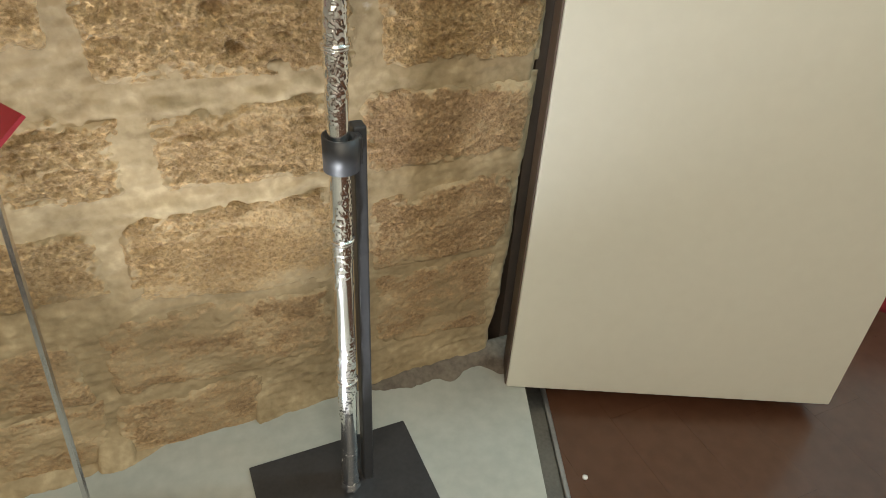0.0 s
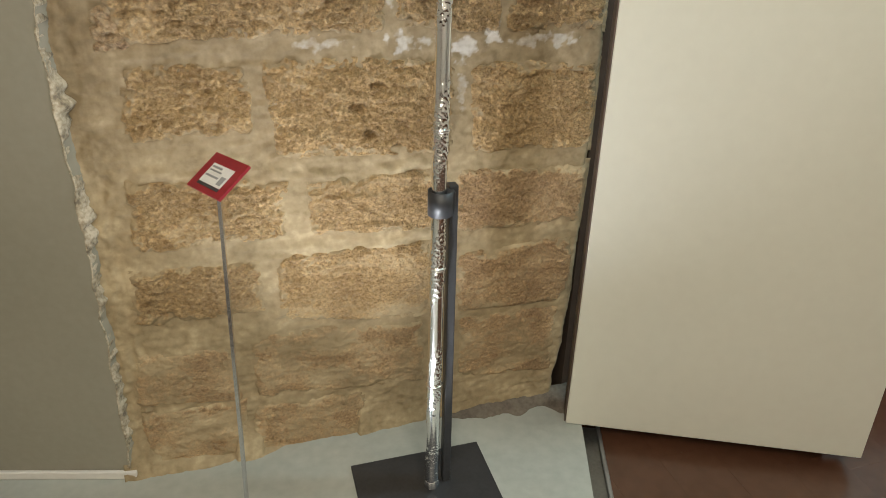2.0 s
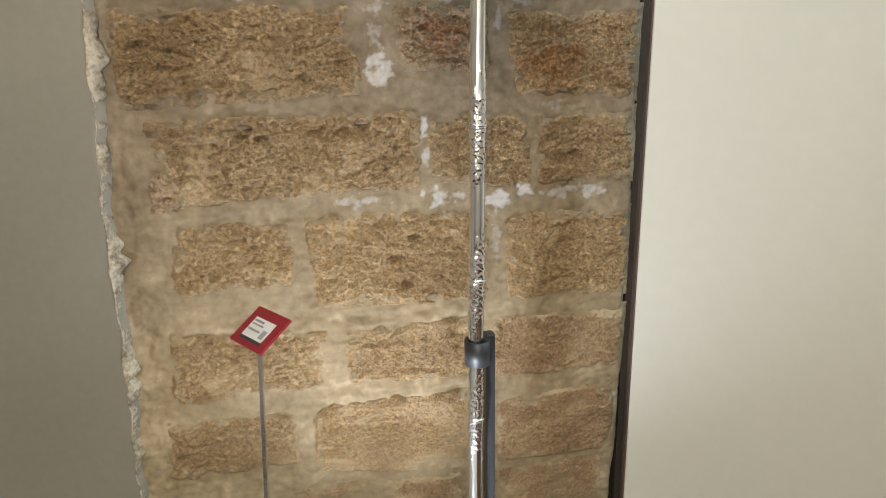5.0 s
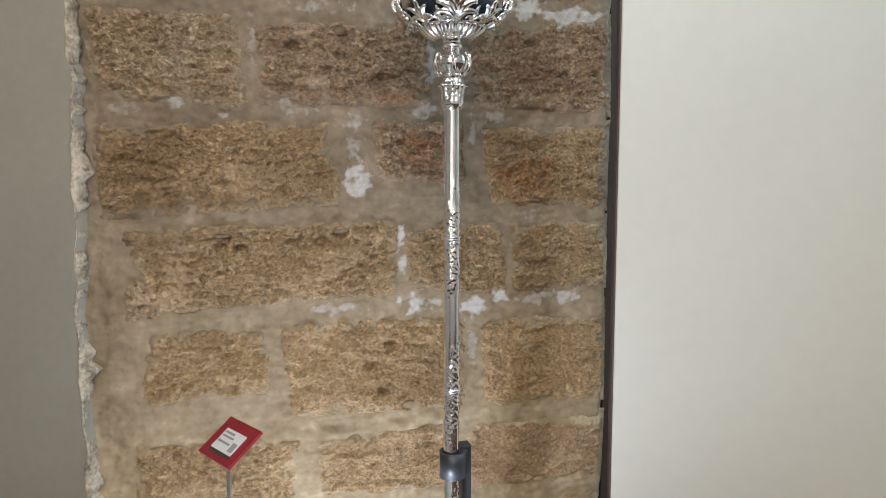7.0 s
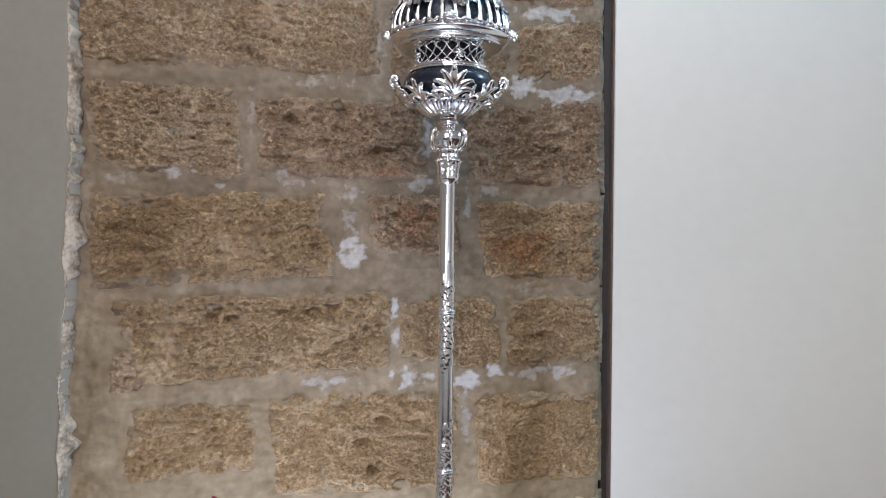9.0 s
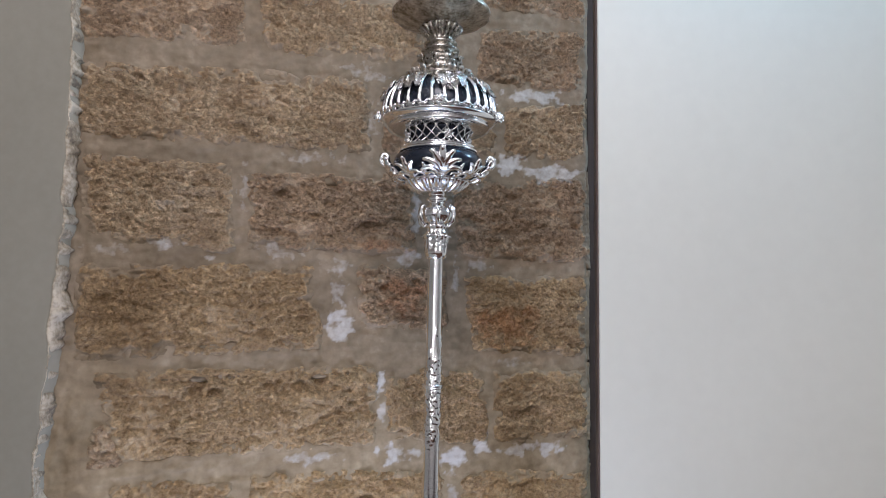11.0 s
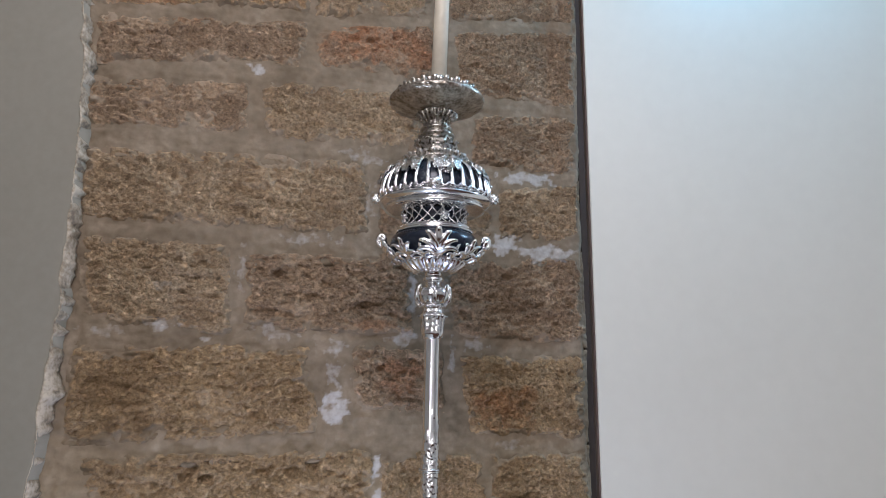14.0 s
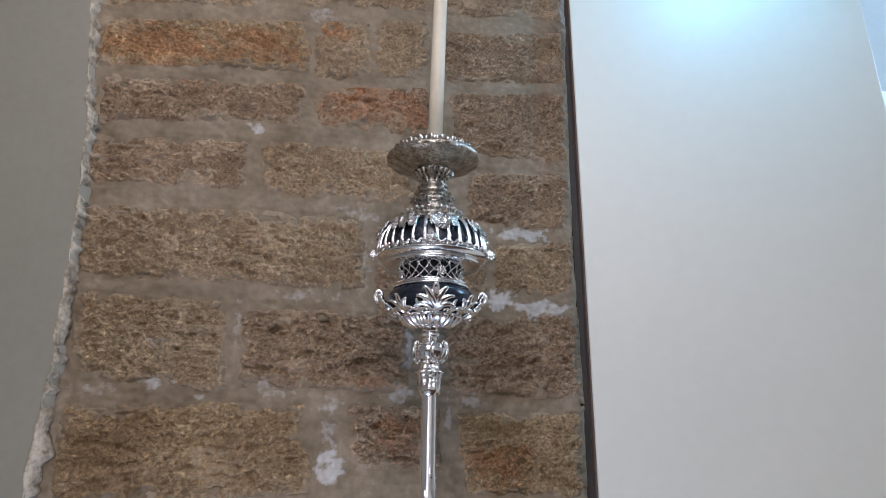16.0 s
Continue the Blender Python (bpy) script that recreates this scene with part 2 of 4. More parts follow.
WHITE = material("white_wall_paint", [(0.3, (0.62, 0.60, 0.56)), (0.7, (0.70, 0.68, 0.64))], 1.5, 40, 0.8, 0, 0.08, 0.001)
# dark brown standing in for the shade of gaps and hollows
SHADE_BROWN = material("shade_brown_paint", [(0.3, (0.050, 0.032, 0.022)), (0.7, (0.085, 0.057, 0.040))], 4, 40, 0.85, 0, 0.1, 0.002)
EDGE_SHADE = material("brown_edge_shade", [(0.3, (0.07, 0.047, 0.036)), (0.7, (0.13, 0.09, 0.07))], 6, 60, 0.6, 0, 0.15, 0.002)
DARK_WOOD = material("dark_stained_wood", [(0.3, (0.03, 0.017, 0.014)), (0.7, (0.07, 0.04, 0.03))], 6, 60, 0.4, 0, 0.15, 0.002)
LENS = bpy.data.materials.new("led_lens")
LENS.use_nodes = True
LENS.node_tree.nodes["Principled BSDF"].inputs["Emission Color"].default_value = (0.75, 0.88, 1.0, 1)
LENS.node_tree.nodes["Principled BSDF"].inputs["Emission Strength"].default_value = 90


# ---- builders ----
def thing(name, at, label, category, group="", kind=""):
    ob = new(name)
    ob.location = at
    return tagged(ob, label, category, group, kind)


def adopt(ob, parent):
    ob.parent = parent
    if parent.data is None:
        ob.matrix_parent_inverse = Matrix.Translation(-parent.location)


def link_mesh(name, mesh, mat, parent=None, label="", smooth=True):
    mesh.materials.clear()
    mesh.materials.append(mat)
    if smooth:
        mesh.shade_smooth()
    ob = new(name, mesh)
    if parent is not None:
        adopt(ob, parent)
    if label:
        ob["label"] = label
    return ob


def part(name, bm, mat, parent=None, label="", smooth=False):
    mesh = bpy.data.meshes.new(name)
    bmesh.ops.recalc_face_normals(bm, faces=bm.faces)
    bm.to_mesh(mesh)
    bm.free()
    return link_mesh(name, mesh, mat, parent, label, smooth)


def box(x0, y0, z0, x1, y1, z1, bevel=0.0, turn=None, segments=2):
    bm = bmesh.new()
    bmesh.ops.create_cube(bm, size=1)
    for v in bm.verts:
        v.co = Vector(((x0 + x1) / 2 + v.co.x * (x1 - x0), (y0 + y1) / 2 + v.co.y * (y1 - y0), (z0 + z1) / 2 + v.co.z * (z1 - z0)))
    if bevel:
        bmesh.ops.bevel(bm, geom=bm.edges[:], offset=bevel, segments=segments, affect="EDGES", profile=0.5)
    if turn is not None:
        bmesh.ops.transform(bm, matrix=turn, verts=bm.verts)
    return bm


def prism(corners, z0, z1, bevel=0.0):
    """An upright block over a plan outline."""
    bm = bmesh.new()
    low = [bm.verts.new((x, y, z0)) for x, y in corners]
    high = [bm.verts.new((x, y, z1)) for x, y in corners]
    bm.faces.new(low[::-1])
    bm.faces.new(high)
    for i in range(len(corners)):
        j = (i + 1) % len(corners)
        bm.faces.new((low[i], low[j], high[j], high[i]))
    if bevel:
        bmesh.ops.bevel(bm, geom=bm.edges[:], offset=bevel, segments=2, affect="EDGES", profile=0.5)
    return bm


def lathe(profile, at, sides=48, relief=None):
    """Turned form: profile of (radius, height); relief(angle, height) is added to the radius."""
    verts, faces = [], []
    for r, z in profile:
        for i in range(sides):
            a = 2 * math.pi * i / sides
            q = r + (relief(a, z) if relief and r > 0.004 else 0.0)
            verts.append((at[0] + q * math.cos(a), at[1] + q * math.sin(a), at[2] + z))
    for k in range(len(profile) - 1):
        for i in range(sides):
            j = (i + 1) % sides
            faces.append((k * sides + i, k * sides + j, (k + 1) * sides + j, (k + 1) * sides + i))
    faces.append(tuple(range(sides))[::-1])
    faces.append(tuple((len(profile) - 1) * sides + i for i in range(sides)))
    mesh = bpy.data.meshes.new("turned")
    mesh.from_pydata(verts, [], faces)
    return mesh


def smooth_profile(points, steps=6):
    """Catmull-Rom through (radius, height) points."""
    pts = [points[0], *points, points[-1]]
    out = []
    for i in range(1, len(pts) - 2):
        p0, p1, p2, p3 = (np.array(p) for p in pts[i - 1:i + 3])
        for s in range(steps):
            t = s / steps
            q = 0.5 * (2 * p1 + (p2 - p0) * t + (2 * p0 - 5 * p1 + 4 * p2 - p3) * t * t + (3 * p1 - p0 - 3 * p2 + p3) * t ** 3)
            out.append((max(0.001, float(q[0])), float(q[1])))
    out.append(points[-1])
    return out


def tube(points, radii, sides=8, flat=1.0):
    """A rounded bar along a line of points, with its own thickness at each."""
    bm = bmesh.new()
    rings = []
    pts = [Vector(p) for p in points]
    for i, p in enumerate(pts):
        d = (pts[min(i + 1, len(pts) - 1)] - pts[max(i - 1, 0)]).normalized()
        side = d.cross(Vector((0.13, 0.21, 0.97)))
        side = side.normalized() if side.length > 1e-4 else Vector((1, 0, 0))
        up = d.cross(side)
        r = radii[i] if isinstance(radii, (list, tuple)) else radii
        rings.append([bm.verts.new(p + side * (r * math.cos(2 * math.pi * k / sides)) + up * (r * flat * math.sin(2 * math.pi * k / sides))) for k in range(sides)])
    for a, b in zip(rings, rings[1:]):
        for k in range(sides):
            bm.faces.new((a[k], a[(k + 1) % sides], b[(k + 1) % sides], b[k]))
    bm.faces.new(rings[0][::-1])
    bm.faces.new(rings[-1])
    return bm


def step(a, b, v):
    t = min(1.0, max(0.0, (v - a) / (b - a)))
    return t * t * (3 - 2 * t)


def rough(x, y, z, octaves=4):
    return noise.fractal(Vector((x, y, z)), 1.0, 2.1, octaves)


# ---- stone wall ----
WALL_Y = 1.126
X0, X1 = -0.50, 0.845


BLOCKS = []


def course(n, proud, *blocks):
    """A course of blocks, each given by its material and its four corners: bed left, bed right, top right, top left."""
    for i, (mat, *corners) in enumerate(blocks):
        edges = []
        for (ax, az), (bx, bz) in zip(corners, corners[1:] + corners[:1]):
            size = math.hypot(bx - ax, bz - az)
            edges.append((ax, az, (bx - ax) / size, (bz - az) / size))
        xs, zs = [c[0] for c in corners], [c[1] for c in corners]
        BLOCKS.append((corners, edges, (min(xs), max(xs), min(zs), max(zs)), mat, n * 10 + i + 1, proud))


course(0, 0.0,
       (STONE_STAINED, (-0.425, 0.008), (-0.178, -0.030), (-0.149, 0.190), (-0.425, 0.193)),
       (STONE_STAINED, (-0.147, -0.018), (0.184, -0.066), (0.192, 0.153), (-0.133, 0.156)))
course(1, 0.0,
       (STONE_STAINED, (-0.425, 0.225), (-0.166, 0.196), (-0.164, 0.387), (-0.407, 0.385)),
       (STONE_STAINED, (-0.118, 0.189), (0.369, 0.160), (0.371, 0.381), (-0.116, 0.403)),
       (STONE_STAINED, (0.484, 0.147), (0.795, 0.120), (0.802, 0.352), (0.476, 0.368)))
course(2, 0.003,
       (STONE, (-0.394, 0.475), (-0.071, 0.480), (-0.075, 0.621), (-0.377, 0.636)),
       (STONE, (-0.032, 0.445), (0.391, 0.378), (0.394, 0.625), (-0.015, 0.628)),
       (STONE_STAINED, (0.475, 0.391), (0.822, 0.381), (0.821, 0.588), (0.468, 0.579)))
course(3, 0.003,
       (STONE, (-0.356, 0.683), (0.004, 0.691), (0.021, 0.838), (-0.344, 0.864)),
       (STONE, (0.071, 0.682), (0.424, 0.670), (0.420, 0.833), (0.066, 0.831)),
       (STONE_STAINED, (0.465, 0.652), (0.835, 0.643), (0.840, 0.815), (0.458, 0.826)))
course(4, 0.0,
       (STONE, (-0.329, 0.961), (-0.053, 0.970), (-0.046, 1.138), (-0.310, 1.130)),
       (STONE, (0.008, 0.900), (0.448, 0.882), (0.447, 1.119), (-0.016, 1.134)),
       (STONE, (0.509, 0.877), (0.840, 0.868), (0.838, 1.096), (0.490, 1.107)))
course(5, 0.003,
       (STONE_BROWN, (-0.288, 1.183), (0.272, 1.185), (0.272, 1.372), (-0.350, 1.367)),
       (STONE_BROWN, (0.303, 1.198), (0.557, 1.178), (0.556, 1.352), (0.303, 1.369)),
       (STONE_BROWN, (0.581, 1.174), (0.839, 1.186), (0.837, 1.360), (0.580, 1.354)))
course(6, 0.003,
       (STONE_BROWN, (-0.383, 1.402), (0.138, 1.418), (0.109, 1.610), (-0.381, 1.601)),
       (STONE_DARK, (0.241, 1.469), (0.447, 1.461), (0.446, 1.609), (0.223, 1.612)),
       (STONE_BROWN, (0.522, 1.417), (0.836, 1.402), (0.838, 1.604), (0.500, 1.593)))
course(7, 0.004,
       (STONE_PALE, (-0.371, 1.665), (-0.072, 1.645), (-0.085, 1.838), (-0.387, 1.849)),
       (STONE_DARK, (-0.030, 1.657), (0.365, 1.653), (0.366, 1.849), (-0.041, 1.823)),
       (STONE_DARK, (0.479, 1.649), (0.840, 1.647), (0.835, 1.872), (0.467, 1.838)))
course(8, 0.004,
       (STONE_PALE, (-0.400, 1.894), (0.247, 1.902), (0.234, 2.082), (-0.411, 2.057)),
       (STONE_DARK, (0.286, 1.905), (0.365, 1.908), (0.370, 2.072), (0.276, 2.070)),
       (STONE_PALE, (0.426, 1.915), (0.575, 1.918), (0.578, 2.060), (0.433, 2.070)),
       (STONE_PALE, (0.608, 1.912), (0.831, 1.927), (0.833, 2.079), (0.611, 2.052)))
course(9, 0.004,
       (STONE_DARK, (-0.411, 2.115), (-0.065, 2.143), (-0.069, 2.262), (-0.425, 2.217)),
       (STONE_PALE, (-0.020, 2.133), (0.377, 2.136), (0.375, 2.289), (-0.028, 2.268)),
       (STONE_DARK, (0.529, 2.120), (0.831, 2.109), (0.835, 2.280), (0.534, 2.249)))
course(10, 0.004,
       (STONE_DARK, (-0.405, 2.281), (0.069, 2.328), (0.068, 2.447), (-0.413, 2.382)),
       (STONE_RED, (0.106, 2.345), (0.410, 2.348), (0.414, 2.499), (0.105, 2.440)),
       (STONE_DARK, (0.498, 2.318), (0.835, 2.307), (0.840, 2.549), (0.481, 2.492)))
course(11, 0.004,
       (STONE_BROWN, (-0.424, 2.424), (0.070, 2.490), (0.068, 2.643), (-0.425, 2.546)),
       (STONE_PALE, (0.096, 2.478), (0.244, 2.504), (0.238, 2.679), (0.090, 2.644)),
       (STONE_PALE, (0.263, 2.506), (0.408, 2.528), (0.407, 2.715), (0.258, 2.679)),
       (STONE_DARK, (0.468, 2.532), (0.840, 2.586), (0.840, 2.759), (0.464, 2.688)))
course(12, 0.004,
       (STONE_PALE, (-0.43, 2.60), (-0.02, 2.68), (-0.02, 2.82), (-0.43, 2.75)),
       (STONE_PALE, (0.03, 2.69), (0.40, 2.75), (0.40, 2.90), (0.03, 2.84)),
       (STONE_DARK, (0.44, 2.75), (0.84, 2.81), (0.84, 2.96), (0.44, 2.90)))
course(13, 0.004,
       (STONE_DARK, (-0.43, 2.80), (0.15, 2.87), (0.15, 3.04), (-0.43, 2.96)),
       (STONE, (0.19, 2.90), (0.52, 2.94), (0.52, 3.10), (0.19, 3.06)),
       (STONE_PALE, (0.56, 2.95), (0.84, 3.00), (0.84, 3.15), (0.56, 3.11)))
# wedges of darker stone filling the end of the courses
course(20, 0.002, (STONE_DARK, (-0.350, 1.165), (-0.285, 1.172), (-0.312, 1.255), (-0.350, 1.248)))
course(21, 0.0, (STONE_DARK, (-0.430, 0.20), (-0.395, 0.20), (-0.415, 0.30), (-0.434, 0.30)))


def inset(edges, x, z):
    """Distances inwards from the bed, right side, top and left side of a block."""
    return [ux * (z - az) - uz * (x - ax) for ax, az, ux, uz in edges]


def under_stone(x, z, near):
    """How far the mortar lies back where a block covers it."""
    for corners, edges, span, *_ in near:
        if span[0] < x < span[1]:
            d = min(inset(edges, x, z))
            if d > 0:
                return 0.035 * step(0.020, 0.034, d)
    return 0.0


HOLLOWS = []
HOLLOWS += [(0.265, 1.061, 0.012), (-0.065, 1.429, 0.009), (-0.001, 1.816, 0.010), (0.149, 1.818, 0.014), (-0.245, 1.847, 0.014), (0.034, 1.785, 0.016), (0.135, 1.341, 0.018), (0.024, 1.331, 0.015), (-0.133, 1.345, 0.018), (0.816, 0.991, 0.009), (0.203, 1.010, 0.022), (0.231, 0.945, 0.016), (-0.134, 1.070, 0.010), (-0.173, 1.731, 0.010), (-0.346, 1.840, 0.012), (-0.290, 2.031, 0.012), (0.237, 2.425, 0.012), (0.153, 1.811, 0.014)]
HOLLOWS += [(0.040, 1.778, 0.012), (0.247, 1.718, 0.018), (0.360, 1.779, 0.016), (0.151, 0.325, 0.014), (-0.355, 0.540, 0.009), (-0.093, 1.320, 0.014), (-0.141, 1.328, 0.016), (0.084, 1.332, 0.018), (0.306, 0.900, 0.022), (0.249, 1.065, 0.012), (0.675, 1.261, 0.009), (0.579, 1.496, 0.010), (0.286, 1.565, 0.012), (0.520, 1.122, 0.014), (0.716, 1.736, 0.012), (0.800, 1.739, 0.012), (0.621, 1.806, 0.014)]
RUST = [(-0.30, 2.485, 0.34, 0.15), (-0.05, 2.54, 0.22, 0.12), (0.24, 2.42, 0.26, 0.12), (0.38, 2.40, 0.12, 0.12), (0.61, 1.475, 0.22, 0.10), (0.34, 1.545, 0.12, 0.10), (0.27, 1.668, 0.12, 0.03), (0.15, 2.62, 0.12, 0.06)]


def patches_at(x, z, patches):
    """Strength, 0 to 1, of soft-edged ragged patches at a place on the wall."""
    best = 0.0
    for px, pz, w, h in patches:
        if abs(x - px) < w * 0.8 and abs(z - pz) < h * 0.9:
            best = max(best, step(0.0, 0.8, 1.05 - math.hypot((x - px) / (w * 0.56), (z - pz) / (h * 0.6)) + 0.6 * rough(x * 30, px * 9, z * 36, 4)))
    return best


def hollow_at(x, z):
    """Depth of the larger eroded hollows."""
    deep = 0.0
    for hx, hz, r in HOLLOWS:
        if abs(x - hx) < r * 1.6 and abs(z - hz) < r * 1.2:
            d = math.hypot((x - hx) / (1.25 * r), (z - hz) / (0.85 * r)) + 0.45 * rough(x * 60, hx * 5, z * 70, 2)
            deep = max(deep, step(1.0, 0.45, d) * min(0.018, r * 1.1))
    return deep


LIME = []  # centre, size and strength of the white lime patches
for job in (
        (0.282, 1.335, 0.022, 0.07, 0.9), (0.286, 1.268, 0.020, 0.06, 0.7), (0.310, 1.170, 0.060, 0.050, 0.95), (0.372, 1.160, 0.085, 0.024, 0.7), (0.468, 1.148, 0.075, 0.042, 0.95),
        (0.543, 1.170, 0.050, 0.050, 0.9), (0.640, 1.155, 0.10, 0.030, 0.7), (0.730, 1.158, 0.10, 0.038, 0.8), (0.468, 1.05, 0.026, 0.12, 0.5), (0.12, 1.163, 0.12, 0.024, 0.55)):
    LIME.append(job)
for job in (
        (0.182, 1.474, 0.056, 0.070, 0.85), (0.178, 1.560, 0.050, 0.10, 0.42), (0.170, 1.620, 0.07, 0.05, 0.42), (0.342, 1.642, 0.07, 0.042, 0.62), (0.031, 1.648, 0.15, 0.034, 0.42),
        (0.533, 1.625, 0.07, 0.032, 0.5), (0.473, 1.59, 0.024, 0.08, 0.5), (0.615, 1.90, 0.10, 0.052, 0.9), (0.734, 1.878, 0.15, 0.040, 0.75), (0.69, 2.088, 0.16, 0.036, 0.8)):
    LIME.append(job)
for job in (
        (-0.215, 1.656, 0.07, 0.026, 0.62), (-0.226, 1.742, 0.03, 0.04, 0.42), (0.362, 1.75, 0.030, 0.11, 0.65), (-0.045, 2.301, 0.036, 0.030, 0.75), (0.233, 2.10, 0.12, 0.040, 0.4),
        (-0.119, 1.627, 0.03, 0.022, 0.6), (0.109, 1.875, 0.16, 0.03, 0.36), (0.627, 1.379, 0.10, 0.024, 0.4), (0.109, 2.672, 0.10, 0.05, 0.4), (0.86, 2.86, 0.05, 0.16, 0.5),
        (-0.33, 1.64, 0.10, 0.02, 0.42), (-0.05, 1.79, 0.03, 0.10, 0.36), (0.25, 1.99, 0.03, 0.14, 0.34), (0.45, 1.76, 0.03, 0.10, 0.4)):
    LIME.append(job)


def lime_at(x, z):
    best = 0.0
    for px, pz, w, h, strength in LIME:
        if abs(x - px) < w * 0.9 and abs(z - pz) < h:
            d = 1.0 - math.hypot((x - px) / (w * 0.56), (z - pz) / (h * 0.6)) + 0.9 * rough(x * 42, px * 9, z * 50, 5)
            best = max(best, strength * step(-0.15, 0.6, d))
    return best


def point_values(mesh, name, values):
    mesh.attributes.new(name, "FLOAT", "POINT").data.foreach_set("value", values)


LIPS = [(-0.35, 0.876, 0.04, 0.848, 0.015), (0.05, 0.846, 0.45, 0.846, 0.013), (0.45, 0.842, 0.84, 0.828, 0.008), (-0.02, 0.642, 0.42, 0.640, 0.012), (-0.06, 0.452, 0.12, 0.478, 0.013), (-0.36, 0.470, -0.06, 0.470, 0.007), (-0.33, 1.147, -0.03, 1.152, 0.006)]


def mortar_face(x, z):
    y = WALL_Y + 0.0035 + 0.005 * rough(x * 7, 1.3, z * 9) + 0.0035 * rough(x * 40, 5.1, z * 55, 4)
    y -= 0.05 * step(0.10, -0.05, z + 0.02 * rough(x * 9, 0, 3)) * step(0.55, -0.2, x)
    # lips of old pointing that stand out over the stones below
    for x0, z0, x1, z1, out in LIPS:
        if x0 < x < x1:
            zc = z0 + (z1 - z0) * (x - x0) / (x1 - x0) + 0.016 * rough(x * 11, 2.0, z0, 4)
            y -= 0.62 * out * step(-0.25, 0.20, rough(x * 8, z0, 4.0, 2)) * step(0.022, 0.002, abs(z - zc - 0.008)) * step(x0, x0 + 0.04, x) * step(x1, x1 - 0.04, x)
    # crumbled strip beside the plaster
    side = step(-0.36, -0.40, x)
    return y + side * (0.004 + 0.008 * rough(x * 34, 3.3, z * 13, 6)) + 0.0018 * rough(x * 12, 7.7, z * 95, 3)


def build_mortar():
    nx, nz = 300, 720
    z0, z1 = -0.06, 3.27
    verts, faces, lime = [], [], []
    for k in range(nz + 1):
        z = z0 + (z1 - z0) * k / nz
        near = [q for q in BLOCKS if q[2][2] < z < q[2][3]]
        right = X1 + 0.006 + 0.007 * rough(3.7, 1.1, z * 7) - 0.038 * step(0.42, 0.0, z) + 0.02 * step(2.5, 2.9, z)
        for i in range(nx + 1):
            x = X0 + (right - X0) * i / nx
            y = mortar_face(x, z) + under_stone(x, z, near) + 0.014 * step(right - 0.02, right, x) ** 2
            verts.append((x, y, z))
            lime.append(lime_at(x, z))
    row = nx + 1
    for k in range(nz):
        for i in range(nx):
            a = k * row + i
            faces.append((a, a + 1, a + row + 1, a + row))
    # thickness: back sheet and rim
    base = len(verts)
    verts += [(X0, WALL_Y + 0.3, z0), (X1, WALL_Y + 0.3, z0), (X1, WALL_Y + 0.3, z1), (X0, WALL_Y + 0.3, z1)]
    lime += [0.0] * 4
    faces.append((base + 3, base + 2, base + 1, base))
    for k in range(nz):
        up = k >= nz // 2
        faces.append((k * row + nx, base + (2 if up else 1), (k + 1) * row + nx))
        faces.append((k * row, (k + 1) * row, base + (3 if up else 0)))
    faces.append(((nz // 2) * row + nx, base + 1, base + 2))
    faces.append(((nz // 2) * row, base + 3, base))
    faces.append((base, base + 1, *range(nx, -1, -1)))
    faces.append((base + 2, base + 3, *range(nz * row, nz * row + nx + 1)))
    mesh = bpy.data.meshes.new("wall_north")
    mesh.from_pydata(verts, [], faces)
    point_values(mesh, "lime", lime)
    ob = link_mesh("wall_north", mesh, MORTAR)
    return tagged(ob, "old ochre sandstone wall with wide beige lime mortar joints", "wall", kind="structure")


def worn_at(x, z):
    """How far the face is rubbed down and washed with old mortar, near the floor and at the free end."""
    low = step(0.62, 0.36, z + 0.08 * rough(x * 4, 6.0, z * 4, 2))
    end = 0.55 * step(0.42, 0.60, x) * step(0.98, 0.78, z)
    return max(low, end)


